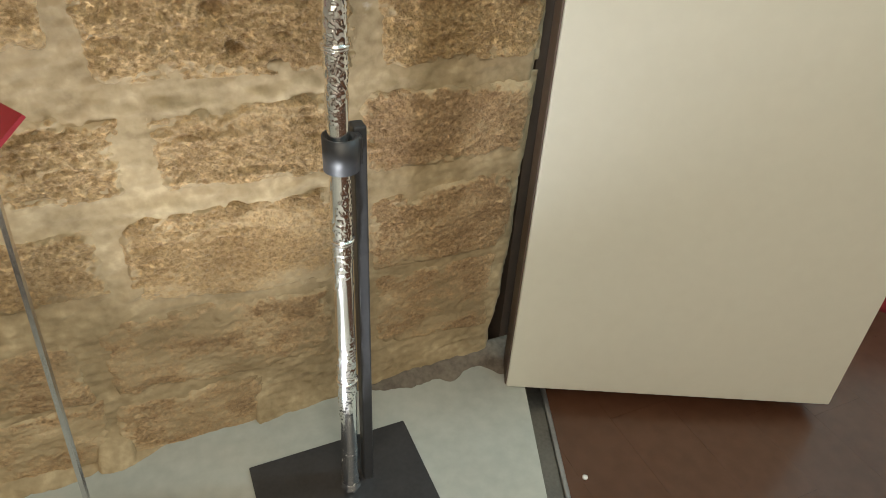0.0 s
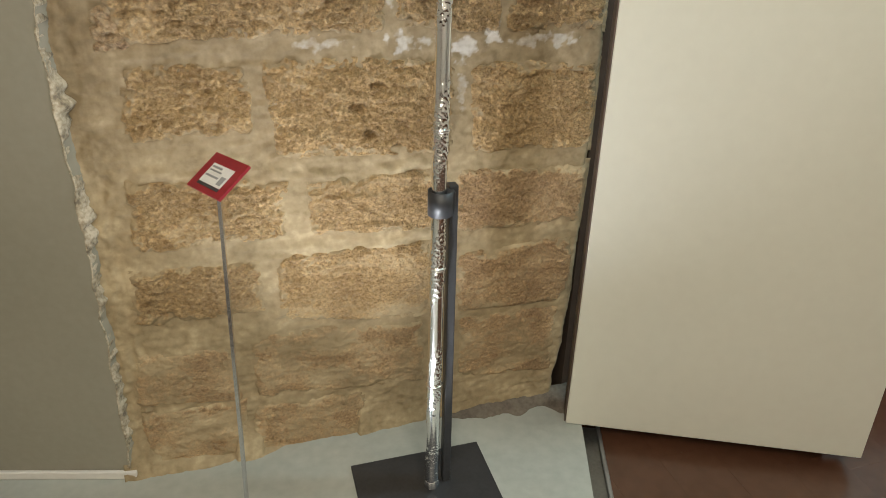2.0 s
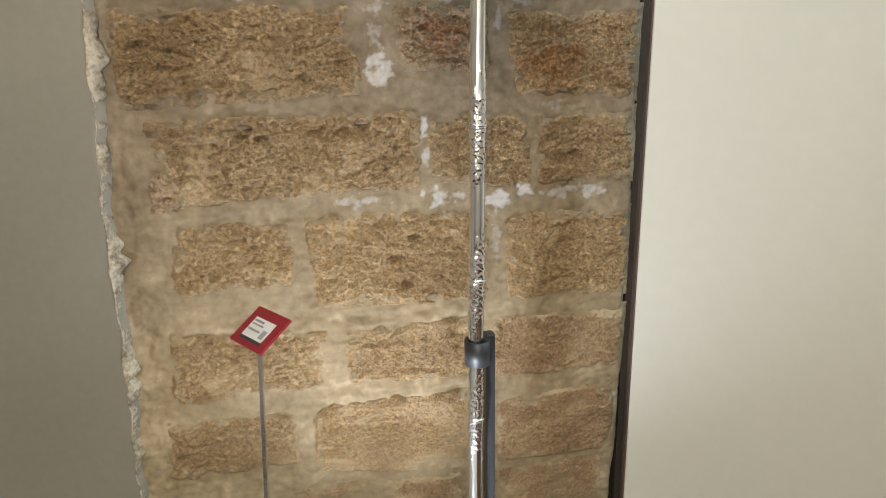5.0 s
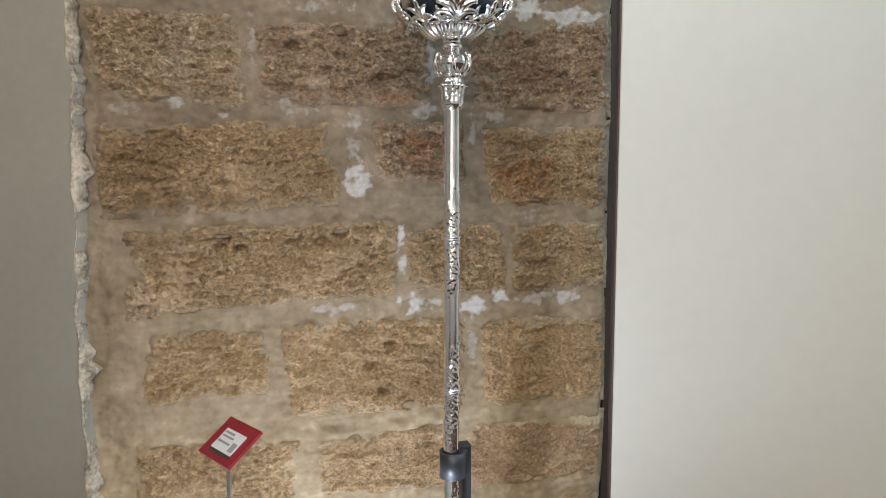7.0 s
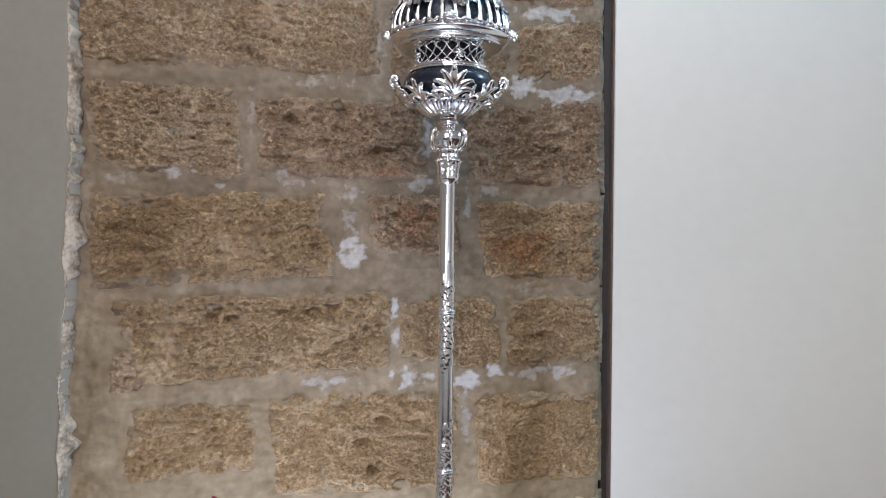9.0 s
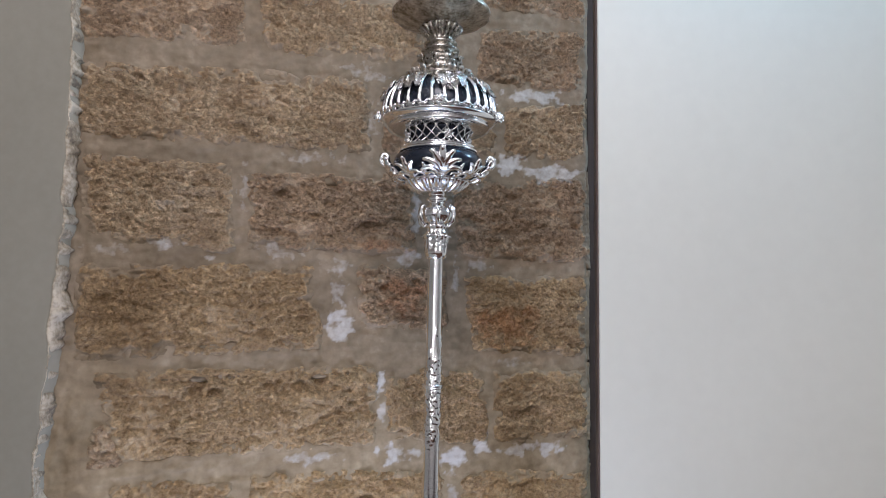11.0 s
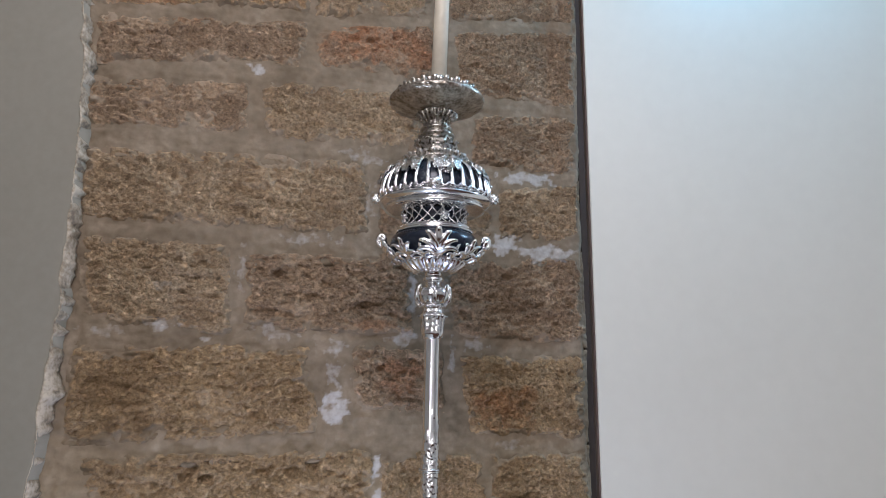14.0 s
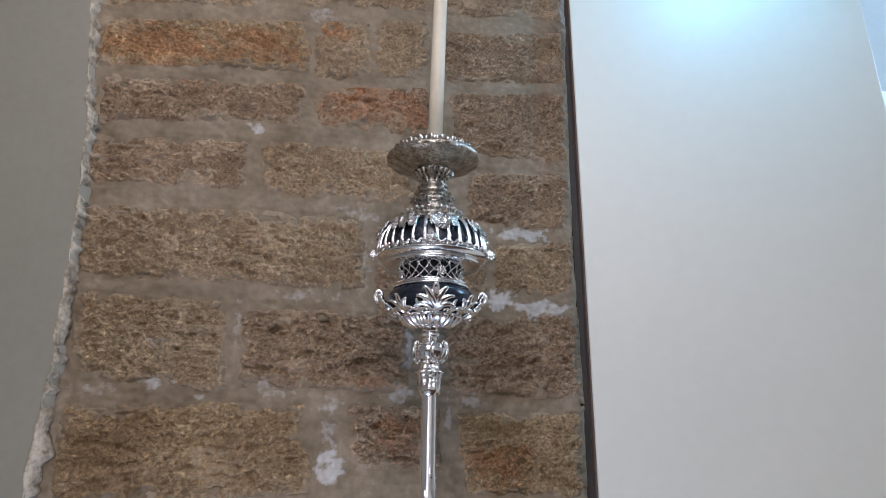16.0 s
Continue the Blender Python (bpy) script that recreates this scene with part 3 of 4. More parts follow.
def stone(corners, edges, span, mat, seed, proud):
    """One roughly squared block with an eroded, shelly face."""
    gap = 0.016
    mesh_size = 0.0031 if span[2] < 2.75 else 0.008
    (ax, az), (bx, bz), (cx, cz), (dx, dz) = corners
    nx = max(8, int((span[1] - span[0] + 2 * gap) / mesh_size))
    nz = max(6, int((span[3] - span[2] + 2 * gap) / mesh_size))
    gu, gv = gap / (bx - ax), gap / (dz - az)
    verts, faces, smear, lime, rust = [], [], [], [], []
    s = seed * 7.31
    for k in range(nz + 1):
        v = -gv + (1 + 2 * gv) * k / nz
        for i in range(nx + 1):
            u = -gu + (1 + 2 * gu) * i / nx
            x = (1 - v) * ((1 - u) * ax + u * bx) + v * ((1 - u) * dx + u * cx)
            z = (1 - v) * ((1 - u) * az + u * bz) + v * ((1 - u) * dz + u * cz)
            bed, east, top, west = inset(edges, x, z)
            ex, ez = min(east, west), min(bed, top)
            d = min(ex, ez)
            if ex < 0.030 and ez < 0.030:
                d = 0.030 - math.hypot(0.030 - ex, 0.030 - ez)
            rim = min(ex, ez)
            d += 0.026 * rough(x * 6, s, z * 9, 3) + 0.022 * rough(x * 19, s, z * 27, 4) + 0.012 * rough(x * 60, s, z * 75, 3) + 0.009
            h = step(-0.026, 0.024, d) * step(-gap, 0.006, rim)
            worn = worn_at(x, z)
            # spongy face: cavities between thin walls, in loose horizontal beds
            cell = noise.noise(Vector((x * 62, s, z * 84)))
            small = noise.noise(Vector((x * 140, s, z * 170)))
            wide = rough(x * 15, s * 0.5, z * 34, 3)
            relief = 0.0085 * wide + 0.006 * rough(x * 33, s, z * 52, 3) + 0.009 * max(-0.1, cell) + 0.0045 * small + hollow_at(x, z)
            relief *= (1 - 0.62 * worn) * (0.85 + 0.30 * step(0.9, 1.5, z)) * (0.35 + 0.65 * h)
            verts.append((x, WALL_Y - proud - 0.002 + (1 - h) * 0.0165 + max(-0.011, min(relief, 0.019)), z))
            edge = 1 - step(-0.010, 0.034, d + 0.018 * rough(x * 30, s, z * 38, 3))
            wash = 0.42 * step(0.05, 0.5, rough(x * 7, 4.4, z * 11, 4))
            smear.append(max(edge, wash, worn * (0.45 + 0.55 * rough(x * 8, 2.2, z * 13, 4))))
            lime.append(lime_at(x, z))
            rust.append(patches_at(x, z, RUST))
    row = nx + 1
    for k in range(nz):
        for i in range(nx):
            a = k * row + i
            faces.append((a, a + 1, a + row + 1, a + row))
    base = len(verts)
    yb = WALL_Y + 0.06
    verts += [(x, yb, z) for x, z in corners]
    faces.append((base + 3, base + 2, base + 1, base))
    faces.append((base, base + 1, *range(nx, -1, -1)))
    faces.append((base + 2, base + 3, *range(nz * row, nz * row + row)))
    faces.append((base + 3, base, *range(0, nz * row + 1, row)))
    faces.append((base + 1, base + 2, *range(nz * row + nx, nx - 1, -row)))
    mesh = bpy.data.meshes.new("stone")
    mesh.from_pydata(verts, [], faces)
    for name, values in (("smear", smear), ("lime", lime), ("rust", rust)):
        point_values(mesh, name, values + [0.0] * 4)
    link_mesh("stone", mesh, mat, wall_north)


def foot_dirt():
    """A crumbled bank of mortar and dirt where the wall meets the platform."""
    nx, nv = 90, 8
    verts, faces = [], []
    for i in range(nx + 1):
        x = 0.36 + 0.545 * i / nx
        wide = (0.045 * step(0.36, 0.60, x) + 0.035 * step(0.76, 0.84, x)) * (1 + 0.5 * rough(x * 14, 2, 5, 3)) + 0.004
        for k in range(nv + 1):
            v = k / nv
            z = 0.030 * step(0.36, 0.60, x) * (1 - v) ** 1.4 + 0.006 * (1 - v) * v * rough(x * 50, v * 6, 1, 3) - 0.001 * v
            verts.append((x, WALL_Y + 0.022 - (wide + 0.022) * v, z))
    row = nv + 1
    for i in range(nx):
        for k in range(nv):
            a = i * row + k
            faces.append((a, a + 1, a + row + 1, a + row))
    mesh = bpy.data.meshes.new("foot_dirt")
    mesh.from_pydata(verts, [], faces)
    ob = link_mesh("foot_dirt", mesh, DIRT, wall_north, "grey-brown crumbled dirt at the wall's foot")
    solid = ob.modifiers.new("thick", "SOLIDIFY")
    solid.thickness, solid.offset = 0.004, -1


wall_north = build_mortar()
foot_dirt()
for job in BLOCKS:
    stone(*job)


# ---- plaster wall, broken off along its edge ----
def plaster_edge(z):
    """Where the plaster breaks off: its x at a height."""
    line = ((-0.1, -0.482), (0.25, -0.470), (0.50, -0.457), (0.75, -0.449), (0.95, -0.448), (1.24, -0.438), (1.45, -0.428), (1.70, -0.417), (2.13, -0.417), (2.35, -0.436), (2.57, -0.462), (3.3, -0.50))
    x = float(np.interp(z, [p[0] for p in line], [p[1] for p in line]))
    return x + 0.004 * rough(1.0, 2.0, z * 5, 2) + 0.009 * rough(4.0, 1.0, z * 14, 5)


def build_plaster():
    ax, ay = -0.435, 1.098
    dx, dy = -0.966, 0.259
    nz, nu = 640, 16
    verts, faces = [], []
    z0, z1 = 0.0, 3.27
    for k in range(nz + 1):
        z = z0 + (z1 - z0) * k / nz
        rag = (ax - plaster_edge(z)) / -dx
        for i in range(nu + 1):
            u = rag + (2.6 - rag) * (i / nu) ** 2
            bulge = 0.004 * rough(u * 2, 3, z * 2, 2)
            verts.append((ax + dx * u - dy * bulge, ay + dy * u + dx * bulge, z))
    row = nu + 1
    for k in range(nz):
        for i in range(nu):
            a = k * row + i
            faces.append((a + 1, a, a + row, a + row + 1))
    mesh = bpy.data.meshes.new("wall_west")
    mesh.from_pydata(verts, [], faces)
    ob = link_mesh("wall_west", mesh, PLASTER)
    solid = ob.modifiers.new("thick", "SOLIDIFY")
    solid.thickness, solid.offset = 0.12, -1
    tagged(ob, "smooth beige painted plaster wall broken off at its edge", "wall", kind="structure")
    # the broken edge slopes back to the stone, pale where it is freshly chipped
    cols = 9
    verts, faces = [], []
    for k in range(nz + 1):
        z = z0 + (z1 - z0) * k / nz
        front = plaster_edge(z)
        wide = max(0.004, 0.012 + 0.022 * rough(7.0, 1.0, z * 7, 3) + 0.014 * rough(2.0, 5.0, z * 45, 4))
        u = (ax - front) / -dx
        for i in range(cols + 1):
            t = i / cols
            x = front - 0.003 + (wide + 0.003) * t
            y = ay + dy * u - 0.0025 + 0.040 * t ** 2.2
            crumble = math.sin(math.pi * t) ** 0.7 * (0.008 * rough(x * 60, 1.0, z * 60, 5) + 0.004 * rough(x * 160, 2.0, z * 160, 2))
            verts.append((x + 0.5 * crumble, y + crumble, z))
    row = cols + 1
    for k in range(nz):
        for i in range(cols):
            a = k * row + i
            faces.append((a, a + 1, a + row + 1, a + row))
    mesh = bpy.data.meshes.new("broken_edge")
    mesh.from_pydata(verts, [], faces)
    lip = link_mesh("broken_edge", mesh, PLASTER_EDGE, ob, "chipped pale plaster lip")
    solid = lip.modifiers.new("thick", "SOLIDIFY")
    solid.thickness, solid.offset = 0.004, -1
    skirt = box(0.03, -0.012, 0.0, 2.6, 0.0, 0.028, 0.004, Matrix.Translation((ax, ay, 0)) @ Matrix.Rotation(math.atan2(dy, dx), 4, "Z") @ Matrix.Scale(-1, 4, (0, 1, 0)))
    ob2 = part("baseboard", skirt, WHITE)
    tagged(ob2, "low white cement fillet along the plaster wall", "baseboard", kind="structure")


build_plaster()

# ---- floors ----
RAIL_A, RAIL_B = Vector((0.862, 1.01)), Vector((0.10, -1.053))
front = (-2.7, -0.02)
platform = prism([(0.90, 1.135), RAIL_A[:], RAIL_B[:], front, (-2.6, 1.70), (-0.50, 1.16)], -0.048, 0.0, 0.003)
tagged(part("platform", platform, CONCRETE), "grey painted concrete platform under the wall", "platform", kind="structure")
subfloor = box(-3.2, -3.2, -0.12, 4.2, 2.6, -0.058)
tagged(part("floor", subfloor, DARK_WOOD), "dark brown wooden floor of wide boards", "floor", kind="structure")

# metal channel and its rail along the platform
along = (RAIL_B - RAIL_A).normalized()
side = Vector((-along.y, along.x))
q = [RAIL_A + side * 0.002, RAIL_B + side * 0.002, RAIL_B + side * 0.064, RAIL_A + side * 0.064]
trim = part("trim", prism([p[:] for p in q], -0.05, -0.042, 0.001), STEEL)
tagged(trim, "dull grey metal channel edging the platform", "trim", kind="structure")
q = [RAIL_A + side * 0.052, RAIL_B + side * 0.052, RAIL_B + side * 0.066, RAIL_A + side * 0.066]
part("rail", prism([p[:] for p in q], -0.042, -0.034, 0.003), ALUMINIUM_DULL, trim, "narrow brighter metal rail")
cap = thing("screw_cap", (0.872, 0.70, -0.05), "small white round screw cap in the brown floor", "screw cap")
link_mesh("cap", lathe([(0.001, 0.0), (0.007, 0.0), (0.0075, 0.002), (0.005, 0.0045), (0.001, 0.005)], (0.872, 0.70, -0.05), 16), PAPER, cap)

# ---- sliding panel ----
BL, DIR = Vector((0.802, 0.994)), Vector((0.904, -0.427))
NRM = Vector((0.427, 0.904))


def build_panel():
    wide_low, wide_high, top = 0.875, 0.772, 3.176
    thick = 0.10
    bm = bmesh.new()
    ring = []
    for d in (0.0, thick):
        for u, z in ((0, 0.002), (wide_low, 0.002), (wide_high, top), (0, top)):
            p = BL + DIR * u + NRM * d
            ring.append(bm.verts.new((p.x, p.y, z)))
    for f in ((0, 1, 2, 3), (7, 6, 5, 4), (0, 4, 5, 1), (1, 5, 6, 2), (2, 6, 7, 3), (3, 7, 4, 0)):
        bm.faces.new([ring[i] for i in f])
    bmesh.ops.bevel(bm, geom=bm.edges[:], offset=0.003, segments=2, affect="EDGES", profile=0.5)
    door = part("door_1", bm, PANEL)
    tagged(door, "tall cream painted sliding door panel with recessed pull", "door", kind="structure")
    turn = Matrix.Translation((BL.x, BL.y, 0)) @ Matrix.Rotation(math.atan2(DIR.y, DIR.x), 4, "Z")
    pull = part("flush_pull", box(0.711, -0.003, 0.824, 0.756, 0.002, 0.942, 0.0015, turn), STEEL, door, "grey metal recessed pull")
    # no real hollow: a thin dark plate gives the pull its inner shade
    part("recess", box(0.7220, -0.0045, 0.8365, 0.7455, -0.001, 0.930, 0.001, turn), SHADE_BROWN, pull, "raised dark plate painting the shade in the pull's hollow")
    # strip over the side face, dark brown to paint that face's shade
    part("edge_strip", box(-0.004, 0.008, 0.003, 0.001, 0.099, 3.17, 0.001, turn), EDGE_SHADE, door, "panel's side edge, its shade painted dark brown")
    part("floor_guide", box(0.20, 0.062, -0.05, 0.80, 0.092, 0.004, 0.002, turn), SHADE_BROWN, door, "dark guide strip under the panel")


build_panel()

# ---- room shell ----
for name, b, m, label in (
        # recess wall and an added block, coloured dark for shade beside the panel
        ("wall_recess", (0.80, 1.40, -0.06, 1.75, 1.44, 3.3), SHADE_BROWN, "recess wall behind the panel, its shade painted dark"),
        ("wall_return", (0.858, 1.150, -0.06, 1.06, 1.399, 3.27), SHADE_BROWN, "added block behind the panel's edge, painted dark for the gap's shade"),
        ("wall_beyond", (0.80, 1.75, -0.06, 4.2, 1.85, 3.3), WHITE, "white painted wall beyond the panel"),
        ("wall_east", (4.0, -3.2, -0.06, 4.1, 1.75, 3.3), WHITE, "white painted side wall"),
        ("wall_south", (-3.2, -3.3, -0.06, 4.2, -3.2, 3.3), WHITE, "white painted wall across the room"),
        ("wall_far_west", (-3.3, -3.2, -0.06, -3.2, 2.6, 3.3), WHITE, "white painted side wall"),
        ("wall_behind", (-3.2, 2.5, -0.06, -0.4, 2.6, 3.3), WHITE, "white painted wall"),
        ("ceiling", (-3.3, -3.3, 3.27, 4.2, 2.6, 3.4), WHITE, "plain white ceiling")):
    tagged(part(name, box(*b), m), label, "ceiling" if name == "ceiling" else "wall", kind="structure")

# ---- display stand ----
AX, AY = 0.333, 0.845
stand = thing("display_stand", (0.305, 0.80, 0.0), "black steel display stand with square base and clamp", "stand")
part("base_plate", box(0.117, 0.60, 0.0, 0.50, 0.982, 0.010, 0.002), BLACK, stand)
part("column", box(0.356, 0.852, 0.010, 0.378, 0.880, 0.90, 0.0035), BLACK, stand, "slim square upright")


def clamp():
    bm = bmesh.new()
    ro, ri, z0, z1 = 0.0285, 0.0235, 0.838, 0.895
    n = 40
    loops = []
    for i in range(n + 1):
        a = radians(-10 - 300 * i / n)
        c, s = math.cos(a), math.sin(a)
        loops.append([bm.verts.new((AX + r * c, AY + r * s, z)) for r, z in ((ro, z0), (ro, z1), (ri, z1), (ri, z0))])
    for a, b in zip(loops, loops[1:]):
        for k in range(4):
            bm.faces.new((a[k], b[k], b[(k + 1) % 4], a[(k + 1) % 4]))
    bm.faces.new(loops[0])
    bm.faces.new(loops[-1][::-1])
    bmesh.ops.bevel(bm, geom=[e for e in bm.edges if e.is_manifold and e.calc_face_angle(0) > 0.6], offset=0.0012, segments=2, affect="EDGES", profile=0.5)
    return bm


part("clamp", clamp(), BLACK, stand, "black open collar holding the shaft", True)
part("clamp_arm", box(0.350, 0.836, 0.842, 0.366, 0.862, 0.892, 0.003), BLACK, stand)

# ---- processional candlestick ----
stick = thing("processional_candlestick", (AX, AY, 0.010), "tall ornate silver processional candlestick held in a black stand", "candlestick")
RINGS = (0.366, 0.704, 1.033, 1.360)


def chased(seed, lo, hi):
    """Leaf scrolls in relief near the ends of a length of shaft, plain metal between."""
    def f(a, z):
        ends = max(step(lo + 0.045, lo + 0.02, z), step(hi - 0.05, hi - 0.03, z))
        near = max(step(lo + 0.15, lo + 0.09, z), step(hi - 0.14, hi - 0.08, z))
        # a leaf winds up the shaft; its veins run along it and its edge is notched
        wind = math.sin(a - 27 * z + seed)
        fine = noise.noise(Vector((math.cos(a) * 3.0, math.sin(a) * 3.0, z * 120 + seed)))
        vein = abs(math.sin(3.5 * a + 190 * z + 3.0 * fine + seed))
        over = step(-0.05, 0.35, wind + 0.5 * fine + 1.3 * ends - 0.2) * near
        bud = step(0.55, 0.8, math.sin(3 * a + seed) * math.sin(68 * z + 2 * seed)) * near
        return over * (0.0003 + 0.0015 * vein + 0.0008 * fine) + 0.0012 * bud * (1 - over)
    return f


def shaft(lo, hi, seed):
    r0, r1 = 0.0178 - 0.0012 * lo, 0.0178 - 0.0012 * hi
    n = int((hi - lo) / 0.002)
    prof = [(r0 + (r1 - r0) * i / n, lo + (hi - lo) * i / n) for i in range(n + 1)]
    link_mesh("shaft_length", lathe(prof, (AX, AY, 0), 84, chased(seed, lo, hi if hi < 1.5 else hi + 0.3)), SILVER, stick)


def ring(z, r=0.0196):
    prof = [(r - 0.003, z - 0.006), (r + 0.0008, z - 0.005), (r + 0.0012, z - 0.0025), (r - 0.0008, z - 0.0015), (r + 0.0022, z - 0.0005),
            (r + 0.0026, z + 0.0015), (r + 0.0018, z + 0.0035), (r - 0.0005, z + 0.0042), (r - 0.003, z + 0.005)]
    link_mesh("ring", lathe(prof, (AX, AY, 0), 48), SILVER, stick)


cuts = (0.043, *RINGS, 1.626)
for i, (a, b) in enumerate(zip(cuts, cuts[1:])):
    shaft(a, b, i * 2.1 + 0.4)
for z in RINGS:
    ring(z)
foot = smooth_profile([(0.002, 0.010), (0.012, 0.010), (0.0195, 0.016), (0.0225, 0.027), (0.0205, 0.038), (0.0175, 0.045)], 4)
link_mesh("foot_knob", lathe(foot, (AX, AY, 0), 40, lambda a, z: 0.001 * math.sin(8 * a)), SILVER, stick, "rounded silver foot of the shaft")


def leaf(angle, path, width, curl=0.3, lobes=3, thick=0.0022):
    """An acanthus leaf along path of (radius, height), lobed, veined and cupped."""
    rows, cols = 20, 14
    pr = smooth_profile(path, 8)
    pick = [pr[min(len(pr) - 1, int(round(k * (len(pr) - 1) / rows)))] for k in range(rows + 1)]
    fold = min(1.0, width / 0.024)
    verts, faces = [], []
    for k, (r, z) in enumerate(pick):
        t = k / rows
        w = width * (0.55 + 0.45 * math.sin(math.pi * min(1.0, t * 1.15))) * (1 - 0.85 * t ** 5) * (0.70 + 0.30 * abs(math.cos(lobes * math.pi * t)))
        for i in range(cols + 1):
            u = i / cols * 2 - 1
            lift = fold * (0.0025 * (1 - abs(u)) + 0.0026 * math.cos(6 * math.pi * u) * (1 - t * 0.4)) + 0.0012 * fold * math.sin(lobes * 4 * math.pi * t) - curl * 0.012 * u * u
            a = angle + u * w / max(r, 0.012)
            verts.append((AX + (r + lift) * math.cos(a), AY + (r + lift) * math.sin(a), z + 0.003 * abs(u) * math.cos(lobes * 2 * math.pi * t)))
    for k in range(rows):
        for i in range(cols):
            a = k * (cols + 1) + i
            faces.append((a, a + 1, a + cols + 2, a + cols + 1))
    n = len(verts)
    inner = []
    for x, y, z in verts:
        d = Vector((x - AX, y - AY))
        d = d * (1 - thick / max(d.length, 0.004))
        inner.append((AX + d.x, AY + d.y, z))
    faces += [tuple(n + i for i in f[::-1]) for f in faces]
    rim = [*range(cols + 1), *[k * (cols + 1) + cols for k in range(1, rows + 1)], *[rows * (cols + 1) + i for i in range(cols - 1, -1, -1)], *[k * (cols + 1) for k in range(rows - 1, 0, -1)]]
    for a, b in zip(rim, rim[1:] + rim[:1]):
        faces.append((b, a, n + a, n + b))
    mesh = bpy.data.meshes.new("leaf")
    mesh.from_pydata(verts + inner, [], faces)
    return mesh


def around(count, offset=0.0):
    return [radians(offset) + 2 * math.pi * i / count for i in range(count)]


def at(r, a, z):
    return (AX + r * math.cos(a), AY + r * math.sin(a), z)


FRONT = -101.0  # bearing of the ornament that faces the room

# capital under the knop
cap_prof = smooth_profile([(0.0165, 1.620), (0.021, 1.626), (0.0235, 1.634), (0.021, 1.646), (0.0225, 1.660), (0.0265, 1.668), (0.0205, 1.675), (0.0185, 1.682), (0.022, 1.688)], 5)
capital = link_mesh("capital", lathe(cap_prof, (AX, AY, 0), 48, lambda a, z: 0.0015 * math.cos(10 * a) * step(1.62, 1.65, z)), SILVER, stick)
for a in around(8, FRONT):
    link_mesh("capital_leaf", leaf(a, [(0.019, 1.622), (0.0225, 1.638), (0.0235, 1.655), (0.028, 1.668), (0.031, 1.666)], 0.0085, 0.2), SILVER, capital)

# knop with open scrolls
knop_prof = smooth_profile([(0.022, 1.686), (0.018, 1.692), (0.026, 1.699), (0.033, 1.712), (0.029, 1.725), (0.018, 1.732), (0.016, 1.738), (0.021, 1.742), (0.021, 1.748), (0.017, 1.752), (0.019, 1.758)], 5)
knop = link_mesh("knop", lathe(knop_prof, (AX, AY, 0), 48, lambda a, z: 0.0012 * math.cos(12 * a) * step(1.735, 1.70, z)), SILVER, stick, "rounded silver knop")
for a in around(6, FRONT):
    pts = [at(r, a, z) for r, z in ((0.022, 1.692), (0.030, 1.690), (0.0365, 1.698), (0.0395, 1.712), (0.0385, 1.725), (0.033, 1.732), (0.029, 1.729), (0.031, 1.724))]
    part("scroll", tube(pts, [0.003, 0.004, 0.0045, 0.0045, 0.004, 0.0038, 0.003, 0.0022], 8), SILVER, knop, "", True)

# lower bowl: dark liner in a calyx of leaves
bowl = link_mesh("lower_bowl", lathe(smooth_profile([(0.020, 1.757), (0.040, 1.766), (0.070, 1.785), (0.090, 1.806), (0.0965, 1.826), (0.092, 1.843), (0.082, 1.852)], 6), (AX, AY, 0), 64), LINER, stick, "midnight blue bowl liner")
# fluted cup under the leaves
cup = smooth_profile([(0.026, 1.752), (0.032, 1.755), (0.048, 1.763), (0.062, 1.774), (0.068, 1.784), (0.064, 1.789)], 5)
cup = link_mesh("fluted_cup", lathe(cup, (AX, AY, 0), 156, lambda a, z: (0.0055 * abs(math.sin(13 * a)) - 0.002) * step(1.750, 1.762, z) * step(1.790, 1.780, z)), SILVER, bowl, "fluted silver cup under the bowl")
link_mesh("cup_rim", lathe([(0.062, 1.784), (0.070, 1.784), (0.0725, 1.787), (0.070, 1.790), (0.062, 1.790)], (AX, AY, 0), 72), SILVER, bowl)


def palmette(angle, size, lobes):
    """A spread acanthus leaf of separate curled lobes on the side of the bowl."""
    half = lobes // 2
    for j in range(-half, half + 1):
        tilt = radians(60) * j / half
        long = size * (1.0 - 0.30 * (abs(j) / half) ** 1.5)
        pts = []
        for k in range(9):
            t = k / 8
            bend = tilt * (0.45 + 0.75 * t)
            u, v = long * t * math.sin(bend), long * t * math.cos(bend)
            z = 1.784 + v
            r = float(np.interp(z, (1.780, 1.792, 1.806, 1.826, 1.846, 1.856), (0.066, 0.086, 0.099, 0.106, 0.110, 0.114))) + 0.004 * math.sin(math.pi * t) + 0.010 * t ** 5
            pts.append(at(r, angle + u / r, z - 0.006 * t ** 6))
        wide = size / 0.042
        part("acanthus_lobe", tube(pts, [wide * q for q in (0.0040, 0.0052, 0.0060, 0.0064, 0.0064, 0.0060, 0.0052, 0.0044, 0.0026)], 8, 0.7), SILVER, bowl, "curled lobe of a silver acanthus leaf", True)


for a in around(4, FRONT):
    palmette(a, 0.066, 7)
for a in around(4, FRONT + 45):
    palmette(a, 0.046, 5)
for a in around(8, FRONT + 24):
    palmette(a, 0.030, 3)
for a in around(4, FRONT)[1:]:
    pts = [at(0.114 + 0.010 * math.cos(t) * (1 - t / 9), a, 1.838 + 0.014 * math.sin(t) * (1 - t / 9)) for t in [-1.7 + 0.5 * k for k in range(14)]]
    part("volute", tube(pts, [0.0058 - 0.00026 * k for k in range(14)], 8), SILVER, bowl, "curled silver scroll", True)

